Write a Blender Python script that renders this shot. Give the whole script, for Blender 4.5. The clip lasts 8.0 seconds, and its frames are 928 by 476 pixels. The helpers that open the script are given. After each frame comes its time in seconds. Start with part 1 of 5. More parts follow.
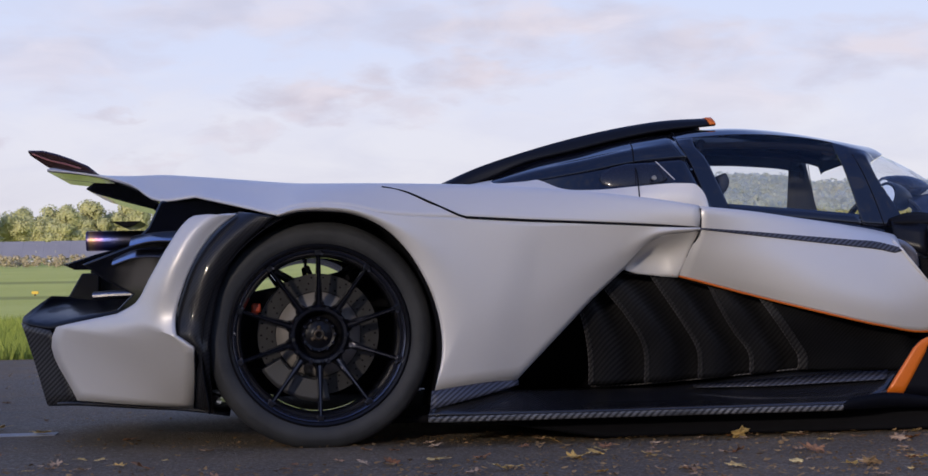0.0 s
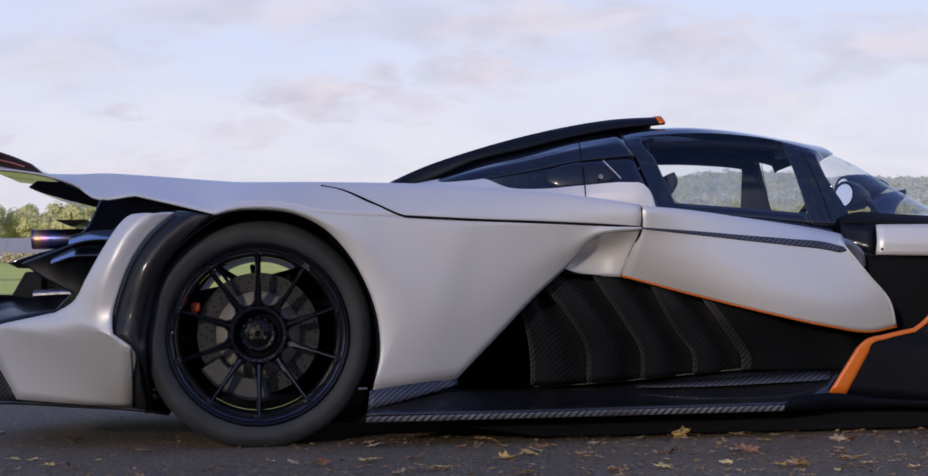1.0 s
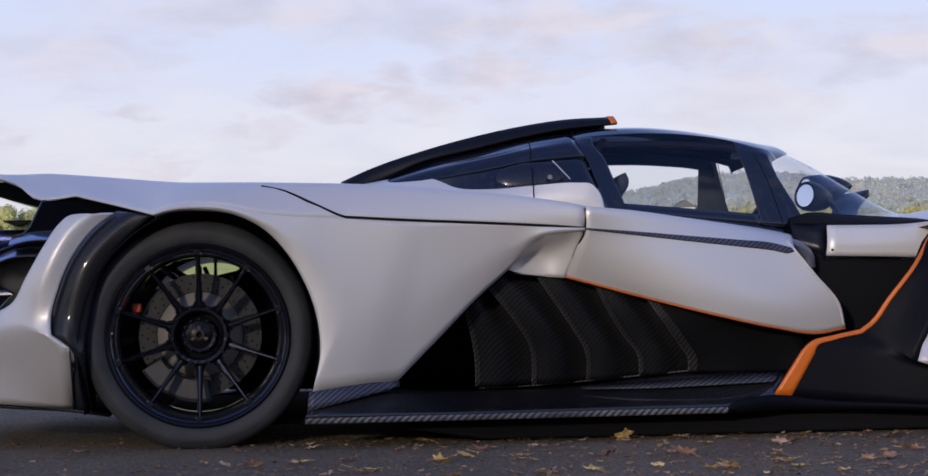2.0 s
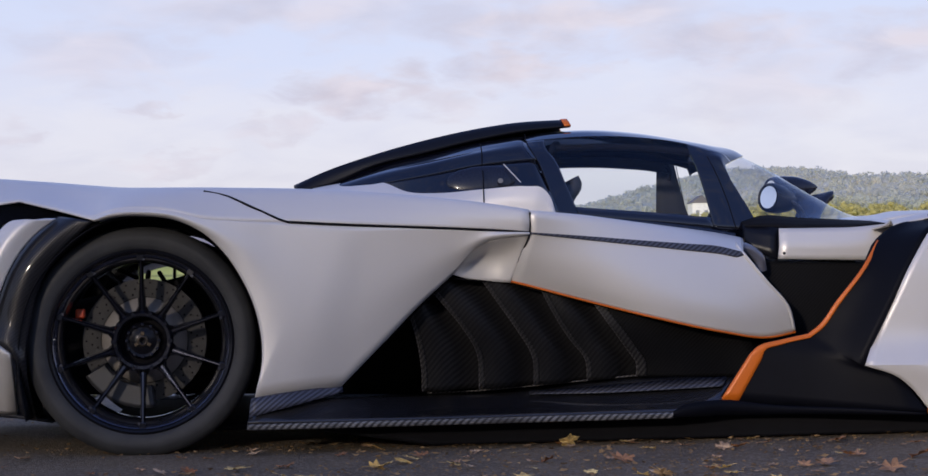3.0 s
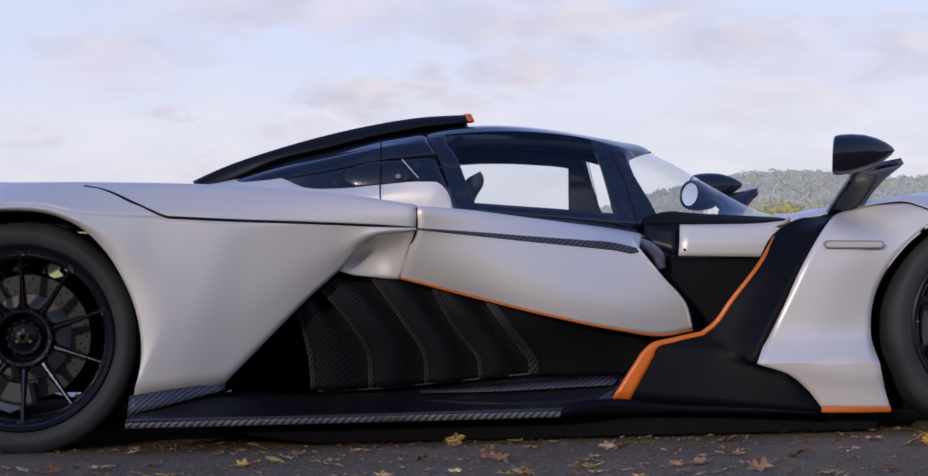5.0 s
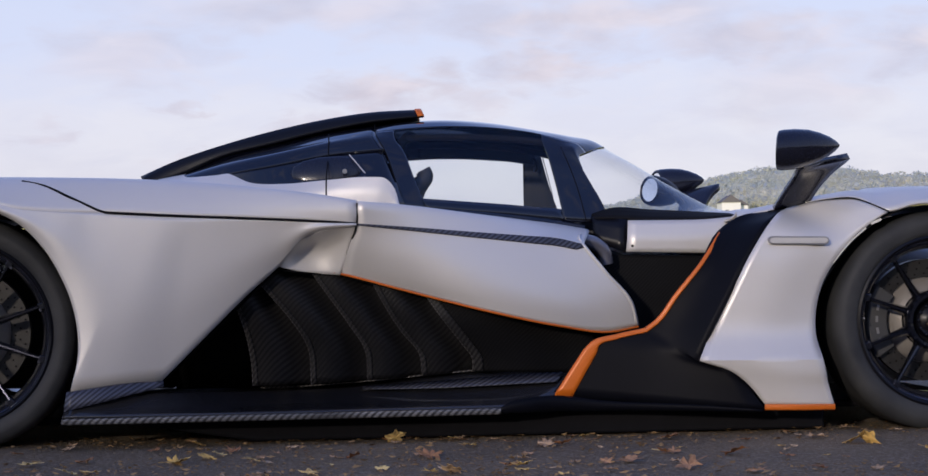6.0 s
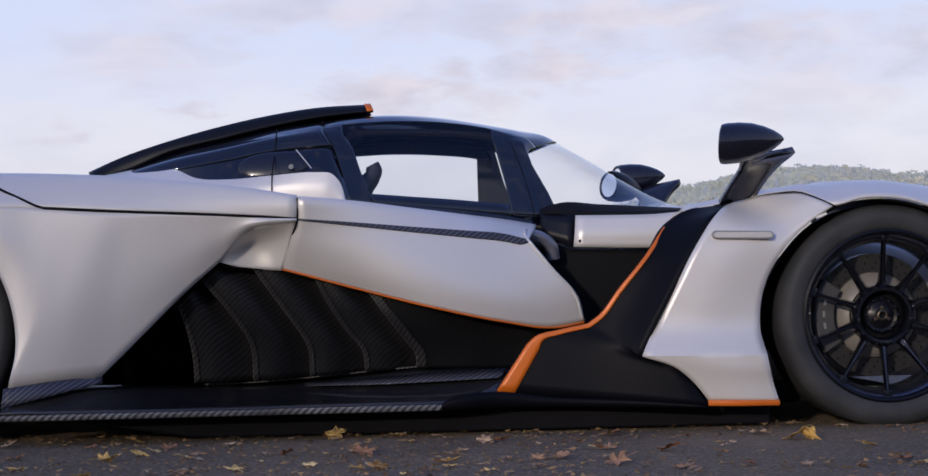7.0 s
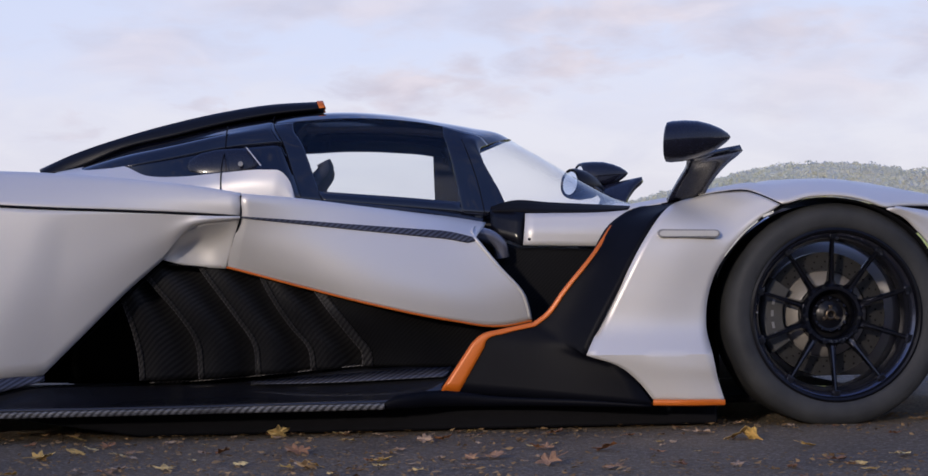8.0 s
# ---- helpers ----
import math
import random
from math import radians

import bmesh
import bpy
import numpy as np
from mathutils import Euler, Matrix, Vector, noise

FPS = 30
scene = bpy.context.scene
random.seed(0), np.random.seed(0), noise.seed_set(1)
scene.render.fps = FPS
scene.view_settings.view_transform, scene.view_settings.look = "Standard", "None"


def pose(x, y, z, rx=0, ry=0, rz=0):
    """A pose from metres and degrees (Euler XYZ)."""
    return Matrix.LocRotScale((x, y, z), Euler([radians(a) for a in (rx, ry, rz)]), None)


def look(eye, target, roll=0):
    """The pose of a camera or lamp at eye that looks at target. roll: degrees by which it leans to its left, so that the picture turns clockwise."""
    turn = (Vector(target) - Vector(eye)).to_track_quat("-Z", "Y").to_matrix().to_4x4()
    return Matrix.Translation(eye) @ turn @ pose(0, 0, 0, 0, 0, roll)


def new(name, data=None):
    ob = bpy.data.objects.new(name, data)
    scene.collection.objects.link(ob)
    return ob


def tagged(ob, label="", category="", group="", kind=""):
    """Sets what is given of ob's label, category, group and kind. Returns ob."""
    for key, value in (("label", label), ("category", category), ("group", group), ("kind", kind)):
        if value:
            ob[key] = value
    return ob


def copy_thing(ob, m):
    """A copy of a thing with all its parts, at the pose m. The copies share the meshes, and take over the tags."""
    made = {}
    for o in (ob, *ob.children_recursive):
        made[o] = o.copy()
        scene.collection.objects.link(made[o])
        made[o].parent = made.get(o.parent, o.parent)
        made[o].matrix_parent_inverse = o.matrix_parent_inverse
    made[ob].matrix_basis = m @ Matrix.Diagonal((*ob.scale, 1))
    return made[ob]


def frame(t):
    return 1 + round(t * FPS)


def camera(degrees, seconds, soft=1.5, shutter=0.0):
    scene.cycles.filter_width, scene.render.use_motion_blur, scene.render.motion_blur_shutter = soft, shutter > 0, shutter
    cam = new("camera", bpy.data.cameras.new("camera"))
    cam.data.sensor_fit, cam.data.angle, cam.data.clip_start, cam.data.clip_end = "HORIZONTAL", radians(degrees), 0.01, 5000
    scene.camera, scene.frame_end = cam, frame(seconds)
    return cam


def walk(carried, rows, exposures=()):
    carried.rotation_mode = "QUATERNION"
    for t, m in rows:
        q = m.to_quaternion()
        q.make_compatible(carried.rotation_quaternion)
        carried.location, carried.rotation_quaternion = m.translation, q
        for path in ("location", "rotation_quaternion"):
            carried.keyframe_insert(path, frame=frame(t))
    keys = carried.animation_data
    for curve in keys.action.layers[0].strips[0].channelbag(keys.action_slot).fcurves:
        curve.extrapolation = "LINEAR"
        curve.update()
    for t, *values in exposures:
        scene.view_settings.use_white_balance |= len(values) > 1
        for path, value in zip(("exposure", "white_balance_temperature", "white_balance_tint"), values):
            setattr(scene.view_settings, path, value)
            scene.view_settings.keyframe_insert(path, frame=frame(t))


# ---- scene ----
cam = camera(28.9, 8.0)
PATH = [
    (0, (-0.19, -5.807, 0.516), (0.037, -3.821, 0.566), -1.1),
    (0.5, (-0.098, -5.803, 0.512), (0.13, -3.817, 0.562), -1.0),
    (1, (0.028, -5.807, 0.519), (0.247, -3.82, 0.566), -1.0),
    (1.5, (0.145, -5.803, 0.511), (0.357, -3.814, 0.561), -1.1),
    (2.8, (0.444, -5.794, 0.536), (0.636, -3.804, 0.58), -0.9),
    (3, (0.492, -5.793, 0.54), (0.678, -3.802, 0.584), -1.1),
    (3.5, (0.599, -5.774, 0.538), (0.779, -3.783, 0.583), -1.1),
    (4, (0.702, -5.76, 0.515), (0.877, -3.769, 0.566), -1.1),
    (4.5, (0.802, -5.748, 0.511), (0.974, -3.756, 0.561), -1.1),
    (6, (1.145, -5.712, 0.506), (1.296, -3.718, 0.55), -1.0),
    (6.5, (1.254, -5.697, 0.5), (1.397, -3.703, 0.543), -1.1),
    (7, (1.366, -5.685, 0.488), (1.504, -3.691, 0.532), -1.1),
    (7.5, (1.468, -5.679, 0.486), (1.601, -3.683, 0.529), -1.0),
    (8, (1.573, -5.669, 0.491), (1.699, -3.674, 0.531), -1.0),
]
walk(cam, [(t, look(eye, target, roll)) for t, eye, target, roll in PATH], [(0, 0.0, 6250, 13), (8, 0.0, 6250, 13)])

# ---- world, sun ----
SUN_EL, SUN_AZ = radians(12.55), radians(208)      # azimuth from +y (north) clockwise
sun_dir = Vector((math.sin(SUN_AZ) * math.cos(SUN_EL), math.cos(SUN_AZ) * math.cos(SUN_EL), math.sin(SUN_EL)))


def nodes_of(owner):
    owner.use_nodes = True
    nt = owner.node_tree
    nt.nodes.clear()
    return nt


class Net:
    """Small helper for node trees."""

    def __init__(self, nt):
        self.nt = nt

    def n(self, kind, **props):
        node = self.nt.nodes.new(kind)
        for k, v in props.items():
            if k in node.inputs:
                node.inputs[k].default_value = v
        return node

    def link(self, a, b):
        self.nt.links.new(a, b)

    def math(self, op, a, b=0.5, clamp=False):
        m = self.nt.nodes.new("ShaderNodeMath")
        m.operation, m.use_clamp = op, clamp
        for i, v in enumerate((a, b)):
            if isinstance(v, (int, float)):
                m.inputs[i].default_value = v
            else:
                self.link(v, m.inputs[i])
        return m.outputs[0]

    def mix(self, fac, a, b, blend="MIX"):
        m = self.nt.nodes.new("ShaderNodeMix")
        m.data_type, m.blend_type = "RGBA", blend
        for i, v in ((0, fac), (6, a), (7, b)):
            if isinstance(v, (int, float)):
                m.inputs[i].default_value = v
            elif isinstance(v, tuple):
                m.inputs[i].default_value = (*v, 1) if len(v) == 3 else v
            else:
                self.link(v, m.inputs[i])
        return m.outputs[2]

    def ramp(self, fac, stops):
        r = self.nt.nodes.new("ShaderNodeValToRGB")
        while len(r.color_ramp.elements) < len(stops):
            r.color_ramp.elements.new(0.5)
        for e, (p, c) in zip(r.color_ramp.elements, stops):
            e.position = p
            e.color = (c, c, c, 1) if isinstance(c, (int, float)) else (*c, 1)
        self.link(fac, r.inputs[0])
        return r.outputs[0]

    def coords(self, kind="Object", scale=(1, 1, 1), rot=(0, 0, 0), loc=(0, 0, 0)):
        tc = self.nt.nodes.new("ShaderNodeTexCoord")
        mp = self.nt.nodes.new("ShaderNodeMapping")
        mp.inputs["Scale"].default_value = scale
        mp.inputs["Rotation"].default_value = rot
        mp.inputs["Location"].default_value = loc
        self.link(tc.outputs[kind], mp.inputs[0])
        return mp.outputs[0]

    def noise(self, vec, scale, detail=4.0, rough=0.55, distort=0.0):
        t = self.nt.nodes.new("ShaderNodeTexNoise")
        t.inputs["Scale"].default_value, t.inputs["Detail"].default_value = scale, detail
        t.inputs["Roughness"].default_value, t.inputs["Distortion"].default_value = rough, distort
        if vec is not None:
            self.link(vec, t.inputs["Vector"])
        return t.outputs[0]


world = bpy.data.worlds.new("sky")
scene.world = world
w = Net(nodes_of(world))
sky = w.nt.nodes.new("ShaderNodeTexSky")
sky.sky_type, sky.sun_disc = "NISHITA", False
sky.sun_elevation, sky.sun_rotation = SUN_EL, SUN_AZ
sky.air_density, sky.dust_density, sky.ozone_density = 1.0, 0.6, 2.0
tc = w.nt.nodes.new("ShaderNodeTexCoord")
sep = w.nt.nodes.new("ShaderNodeSeparateXYZ")
w.link(tc.outputs["Generated"], sep.inputs[0])
# azimuth and elevation in degrees
az = w.math("MULTIPLY", w.math("ARCTAN2", sep.outputs[0], sep.outputs[1]), 180 / math.pi)
el = w.math("MULTIPLY", w.math("ARCSINE", sep.outputs[2]), 180 / math.pi)
comb = w.nt.nodes.new("ShaderNodeCombineXYZ")
w.link(w.math("MULTIPLY", az, 0.16), comb.inputs[0])
w.link(w.math("MULTIPLY", el, 0.42), comb.inputs[1])
big = w.noise(comb.outputs[0], 1.0, 6.0, 0.55, 0.4)
fine = w.noise(comb.outputs[0], 2.6, 8.0, 0.58, 0.8)
wisp = w.noise(comb.outputs[0], 2.2, 5.0, 0.5, 0.6)
# edges of the cloud banks wander with the noise
azw = w.math("ADD", az, w.math("MULTIPLY", w.math("SUBTRACT", fine, 0.5), 6.0))
elw = w.math("ADD", el, w.math("MULTIPLY", w.math("SUBTRACT", w.noise(comb.outputs[0], 2.6, 6.0, 0.52), 0.5), 2.6))
BANKS = [(-0.3, 8.6, 5.5, .8, .65), (8.2, 8.1, 4.8, .75, .85), (13.6, 7.4, 3.0, .7, .8), (1.9, 5.95, 2.1, .5, 1.0), (4.5, 5.6, 1.6, .4, .6), (7.2, 6.7, 2.2, .6, .95), (-6.2, 7.2, 2.6, .9, .6), (15.0, 5.9, 2.6, 1.1, .5),
         (-4.4, 5.4, .8, .3, .6), (-0.5, 4.75, .9, .4, .55), (-8.6, 4.6, .9, .3, .5), (-4.0, 3.7, 1.4, .22, .5), (20.0, 7.0, 3.0, 0.8, 0.8), (-17.0, 7.6, 5.0, 0.8, 0.8), (26.0, 5.6, 3.0, 0.6, 0.8)]
grey = None
for a0, e0, ra, re, k in BANKS:
    dx = w.math("MULTIPLY", w.math("SUBTRACT", azw, a0), 1 / ra)
    dz = w.math("MULTIPLY", w.math("SUBTRACT", elw, e0), 1 / re)
    d = w.math("ADD", w.math("MULTIPLY", dx, dx), w.math("MULTIPLY", dz, dz))
    f = w.math("MULTIPLY", w.math("POWER", w.math("SUBTRACT", 1.0, w.math("MULTIPLY", d, 0.42), True), 1.6), k)
    grey = f if grey is None else w.math("MAXIMUM", grey, f)
# clouds over the rest of the dome
dome = w.math("MULTIPLY", w.ramp(big, [(0.54, 0.0), (0.72, 0.5)]), w.math("MULTIPLY", w.math("SUBTRACT", el, 9.5), 0.25, True))
grey = w.math("MAXIMUM", grey, dome)
grey = w.math("MULTIPLY", grey, w.math("ADD", 0.66, w.math("MULTIPLY", wisp, 0.85)), True)
up = w.math("MULTIPLY", el, 1 / 90, True)
soft = w.math("ADD", up, w.math("MULTIPLY", w.math("SUBTRACT", fine, 0.5), 0.03))
pale = w.ramp(soft, [(0.0, (0.72, 0.69, 0.77)), (0.035, (0.765, 0.735, 0.825)), (0.058, (0.80, 0.78, 0.885)), (0.078, (0.75, 0.78, 0.95)), (0.11, (0.72, 0.77, 0.96)), (0.22, (0.48, 0.58, 0.91)), (0.45, (0.20, 0.325, 0.77)), (0.7, (0.12, 0.215, 0.60)), (1.0, (0.10, 0.19, 0.55))])
puff = w.math("MULTIPLY", w.ramp(w.noise(comb.outputs[0], 1.7, 7.0, 0.55, 0.5), [(0.36, 0.0), (0.60, 1.0)]), w.math("MULTIPLY", w.math("SUBTRACT", 7.0, elw), 0.55, True))
pale = w.mix(w.math("MULTIPLY", puff, 0.62), pale, (0.885, 0.85, 0.90))
skycol = w.mix(1.0, sky.outputs[0], (0.11, 0.11, 0.11), "MULTIPLY")
blue = w.mix(0.85, skycol, pale)
final = w.mix(w.math("MULTIPLY", grey, 0.95, True), blue, w.ramp(wisp, [(0.35, (0.605, 0.57, 0.64)), (0.65, (0.78, 0.725, 0.77))]))
bg = w.n("ShaderNodeBackground", Strength=1.0)
w.link(final, bg.inputs[0])
out = w.nt.nodes.new("ShaderNodeOutputWorld")
w.link(bg.outputs[0], out.inputs[0])

sun_data = bpy.data.lights.new("sun", "SUN")
sun_data.energy, sun_data.angle, sun_data.color = 3.15, radians(2.4), (1.0, 0.86, 0.70)
sun = new("sun", sun_data)
sun.matrix_world = look(sun_dir * 50, (0, 0, 0))

# ---- materials ----
def material(name, colour, rough=0.5, metal=0.0, coat=0.0, spec=0.5):
    m = bpy.data.materials.new(name)
    k = Net(nodes_of(m))
    b = k.n("ShaderNodeBsdfPrincipled", Roughness=rough, Metallic=metal)
    b.inputs["Base Color"].default_value = (*colour, 1)
    b.inputs["Coat Weight"].default_value = coat
    b.inputs["Coat Roughness"].default_value = 0.04
    b.inputs["Specular IOR Level"].default_value = spec
    o = k.nt.nodes.new("ShaderNodeOutputMaterial")
    k.link(b.outputs[0], o.inputs[0])
    return m, k, b


def bump(k, b, height, strength, dist):
    n = k.nt.nodes.new("ShaderNodeBump")
    n.inputs["Strength"].default_value, n.inputs["Distance"].default_value = strength, dist
    k.link(height, n.inputs["Height"])
    k.link(n.outputs[0], b.inputs["Normal"])


def plain(name, colour, rough=0.5, metal=0.0, coat=0.0, vary=0.12, scale=14.0, grain=0.0, spec=0.5):
    """Colour with slow variation, a fine one in the roughness, and some grain."""
    m, k, b = material(name, colour, rough, metal, coat, spec)
    v = k.coords()
    slow, quick = k.noise(v, scale, 5), k.noise(v, scale * 14, 3)
    k.link(k.mix(slow, tuple(c * (1 - vary) for c in colour), tuple(min(1, c * (1 + vary)) for c in colour)), b.inputs["Base Color"])
    k.link(k.math("ADD", k.math("MULTIPLY", quick, 0.12), rough - 0.06, True), b.inputs["Roughness"])
    if grain:
        bump(k, b, k.noise(v, grain, 3), 0.25, 0.002)
    return m


def pearl_paint():
    """Satin pearl: fine flakes under a thin clear coat."""
    m, k, b = material("pearl_paint", (0.62, 0.60, 0.585), 0.48, 0.25, 0.2)
    v = k.coords()
    flake, slow = k.noise(v, 900, 2), k.noise(v, 2.5, 3)
    k.link(k.mix(k.math("ADD", k.math("MULTIPLY", flake, 0.35), k.math("MULTIPLY", slow, 0.3)), (0.62, 0.597, 0.572), (0.735, 0.713, 0.69)), b.inputs["Base Color"])
    k.link(k.math("ADD", k.math("MULTIPLY", k.noise(v, 60, 4), 0.08), 0.37), b.inputs["Roughness"])
    b.inputs["Coat Roughness"].default_value = 0.24
    b.inputs["Coat Weight"].default_value = 0.28
    return m


def carbon(name, dark, light, pitch, rough, coat, spec=0.3, lean=42):
    """Twill weave: leaning ribs of tow, broken by the crossing tows."""
    m, k, b = material(name, dark, rough, 0.0, coat, spec)
    sx = k.nt.nodes.new("ShaderNodeSeparateXYZ")
    k.link(k.coords(), sx.inputs[0])
    rise = k.math("ADD", sx.outputs[2], k.math("MULTIPLY", sx.outputs[1], 0.6))
    c, q = math.cos(radians(lean)) / pitch, math.sin(radians(lean)) / pitch
    across = k.math("SUBTRACT", k.math("MULTIPLY", sx.outputs[0], q), k.math("MULTIPLY", rise, c))
    along = k.math("ADD", k.math("MULTIPLY", sx.outputs[0], 1.7 * c), k.math("MULTIPLY", rise, 1.7 * q))
    step = k.math("MULTIPLY", k.math("FLOOR", along), 0.03)
    rib = k.ramp(k.math("FRACT", k.math("ADD", across, step)), [(0.0, 0.0), (0.22, 1.0), (0.5, 1.0), (0.72, 0.0)])
    tow = k.ramp(k.math("FRACT", along), [(0.0, 0.55), (0.2, 1.0), (0.8, 1.0), (1.0, 0.55)])
    band = k.math("MULTIPLY", rib, tow)
    soft = k.noise(k.coords(), 5, 4)
    f = k.math("MULTIPLY", band, k.ramp(soft, [(0.3, 0.25), (0.7, 1.0)]), True)
    k.link(k.mix(f, dark, light), b.inputs["Base Color"])
    k.link(k.math("SUBTRACT", rough + 0.15, k.math("MULTIPLY", band, 0.2)), b.inputs["Roughness"])
    bump(k, b, band, 0.35, 0.0008)
    return m


def clear_glass(name, tint, gloss, power=4.0):
    m = bpy.data.materials.new(name)
    k = Net(nodes_of(m))
    tr = k.n("ShaderNodeBsdfTransparent")
    tr.inputs[0].default_value = (*tint, 1)
    gl = k.n("ShaderNodeBsdfGlossy", Roughness=0.03)
    gl.inputs[0].default_value = (0.9, 0.95, 1.0, 1)
    lw = k.n("ShaderNodeLayerWeight")
    steep = k.math("POWER", lw.outputs["Facing"], power)
    mx = k.nt.nodes.new("ShaderNodeMixShader")
    k.link(k.math("ADD", k.math("MULTIPLY", steep, gloss), 0.035), mx.inputs[0])
    k.link(tr.outputs[0], mx.inputs[1])
    k.link(gl.outputs[0], mx.inputs[2])
    o = k.nt.nodes.new("ShaderNodeOutputMaterial")
    k.link(mx.outputs[0], o.inputs[0])
    return m


def asphalt():
    m, k, b = material("asphalt", (0.05, 0.05, 0.052), 0.85, spec=0.22)
    v = k.coords()
    stones = k.noise(v, 210, 2, 0.7)
    grains = k.nt.nodes.new("ShaderNodeTexVoronoi")
    grains.inputs["Scale"].default_value = 120
    k.link(v, grains.inputs["Vector"])
    patch = k.noise(v, 1.1, 7, 0.62)
    dirt = k.noise(k.coords(scale=(0.6, 1.6, 1)), 4.5, 6, 0.65)
    streak = k.noise(k.coords(scale=(0.2, 2.5, 1)), 1.3, 5, 0.6)
    base = k.mix(k.ramp(patch, [(0.35, 0.0), (0.65, 1.0)]), (0.108, 0.080, 0.054), (0.225, 0.168, 0.108))
    base = k.mix(k.ramp(dirt, [(0.50, 0.0), (0.66, 0.7)]), base, (0.17, 0.132, 0.096))
    base = k.mix(k.ramp(streak, [(0.55, 0.0), (0.70, 0.5)]), base, (0.12, 0.105, 0.085))
    base = k.mix(k.ramp(grains.outputs["Color"], [(0.50, 0.0), (0.85, 0.75)]), base, (0.34, 0.285, 0.215))
    base = k.mix(k.ramp(stones, [(0.30, 0.75), (0.47, 0.0)]), base, (0.010, 0.010, 0.011))
    k.link(base, b.inputs["Base Color"])
    k.link(k.ramp(patch, [(0.35, 0.58), (0.65, 0.88)]), b.inputs["Roughness"])
    bump(k, b, k.math("ADD", stones, k.math("MULTIPLY", grains.outputs["Distance"], -0.8)), 1.0, 0.008)
    return m


def turf(name, a, c, big=0.12, fine=9.0):
    m, k, b = material(name, a, 0.9)
    v = k.coords()
    f = k.math("ADD", k.math("MULTIPLY", k.noise(v, big, 5), 0.6), k.math("MULTIPLY", k.noise(v, fine, 4), 0.4))
    col = k.mix(k.ramp(f, [(0.35, 0.0), (0.65, 1.0)]), a, c)
    # two worn tracks cross the field
    s = k.nt.nodes.new("ShaderNodeSeparateXYZ")
    k.link(v, s.inputs[0])
    wob = k.math("ADD", s.outputs[1], k.math("MULTIPLY", k.noise(v, 0.08, 2), 2.0))
    for y0 in (42.0, 56.5):
        near = k.math("MULTIPLY", k.math("ABSOLUTE", k.math("SUBTRACT", wob, y0)), 0.8)
        col = k.mix(k.math("MULTIPLY", k.math("SUBTRACT", 1.6, near, True), 0.75), col, tuple(0.55 * x for x in a))
    k.link(col, b.inputs["Base Color"])
    bump(k, b, k.noise(v, 30, 3), 0.8, 0.05)
    return m


def foliage(name, a, c, scale=0.35, thin=0.35):
    m, k, b = material(name, a, 0.85)
    rnd = k.nt.nodes.new("ShaderNodeNewGeometry").outputs["Random Per Island"]
    f = k.math("ADD", k.math("MULTIPLY", rnd, 0.25), k.math("MULTIPLY", k.noise(k.coords(), scale, 3), 0.75))
    k.link(k.mix(k.ramp(f, [(0.25, 0.0), (0.75, 1.0)]), a, c), b.inputs["Base Color"])
    tl = k.n("ShaderNodeBsdfTranslucent")
    k.link(b.inputs["Base Color"].links[0].from_socket, tl.inputs[0])
    mx = k.n("ShaderNodeMixShader")
    mx.inputs[0].default_value = thin
    k.link(b.outputs[0], mx.inputs[1])
    k.link(tl.outputs[0], mx.inputs[2])
    out_node = [n for n in k.nt.nodes if n.bl_idname == "ShaderNodeOutputMaterial"][0]
    k.link(mx.outputs[0], out_node.inputs[0])
    return m


def leaf_litter(name, a, c):
    m, k, b = material(name, a, 0.7)
    rnd = k.nt.nodes.new("ShaderNodeObjectInfo").outputs["Random"]
    vein = k.noise(k.coords(), 45, 4)
    col = k.mix(rnd, a, c)
    k.link(k.mix(k.ramp(vein, [(0.45, 0.0), (0.7, 0.7)]), col, (0.07, 0.035, 0.015)), b.inputs["Base Color"])
    return m


def rubber():
    m, k, b = material("tyre_rubber", (0.012, 0.012, 0.014), 0.62, spec=0.25)
    v = k.coords()
    dust = k.noise(v, 7, 6, 0.6)
    k.link(k.mix(k.ramp(dust, [(0.35, 0.0), (0.75, 1.0)]), (0.027, 0.0285, 0.032), (0.056, 0.057, 0.059)), b.inputs["Base Color"])
    k.link(k.ramp(dust, [(0.3, 0.5), (0.7, 0.75)]), b.inputs["Roughness"])
    bump(k, b, k.noise(v, 220, 3), 0.15, 0.001)
    return m


def disc_metal():
    m, k, b = material("carbon_ceramic_disc", (0.11, 0.11, 0.11), 0.35, 0.5)
    v = k.coords()
    k.link(k.mix(k.noise(v, 25, 5), (0.030, 0.029, 0.029), (0.058, 0.056, 0.055)), b.inputs["Base Color"])
    return m


def exhaust_metal():
    """Steel blued by heat towards the tip."""
    m, k, b = material("blued_steel", (0.12, 0.1, 0.14), 0.36, 1.0)
    s = k.nt.nodes.new("ShaderNodeSeparateXYZ")
    k.link(k.coords(), s.inputs[0])
    t = k.math("MULTIPLY", k.math("ADD", s.outputs[0], 0.80), 6.0)
    k.link(k.ramp(t, [(0.0, (0.14, 0.12, 0.30)), (0.08, (0.80, 0.48, 0.24)), (0.22, (0.50, 0.24, 0.34)), (0.38, (0.12, 0.14, 0.38)), (0.75, (0.07, 0.07, 0.10))]), b.inputs["Base Color"])
    return m


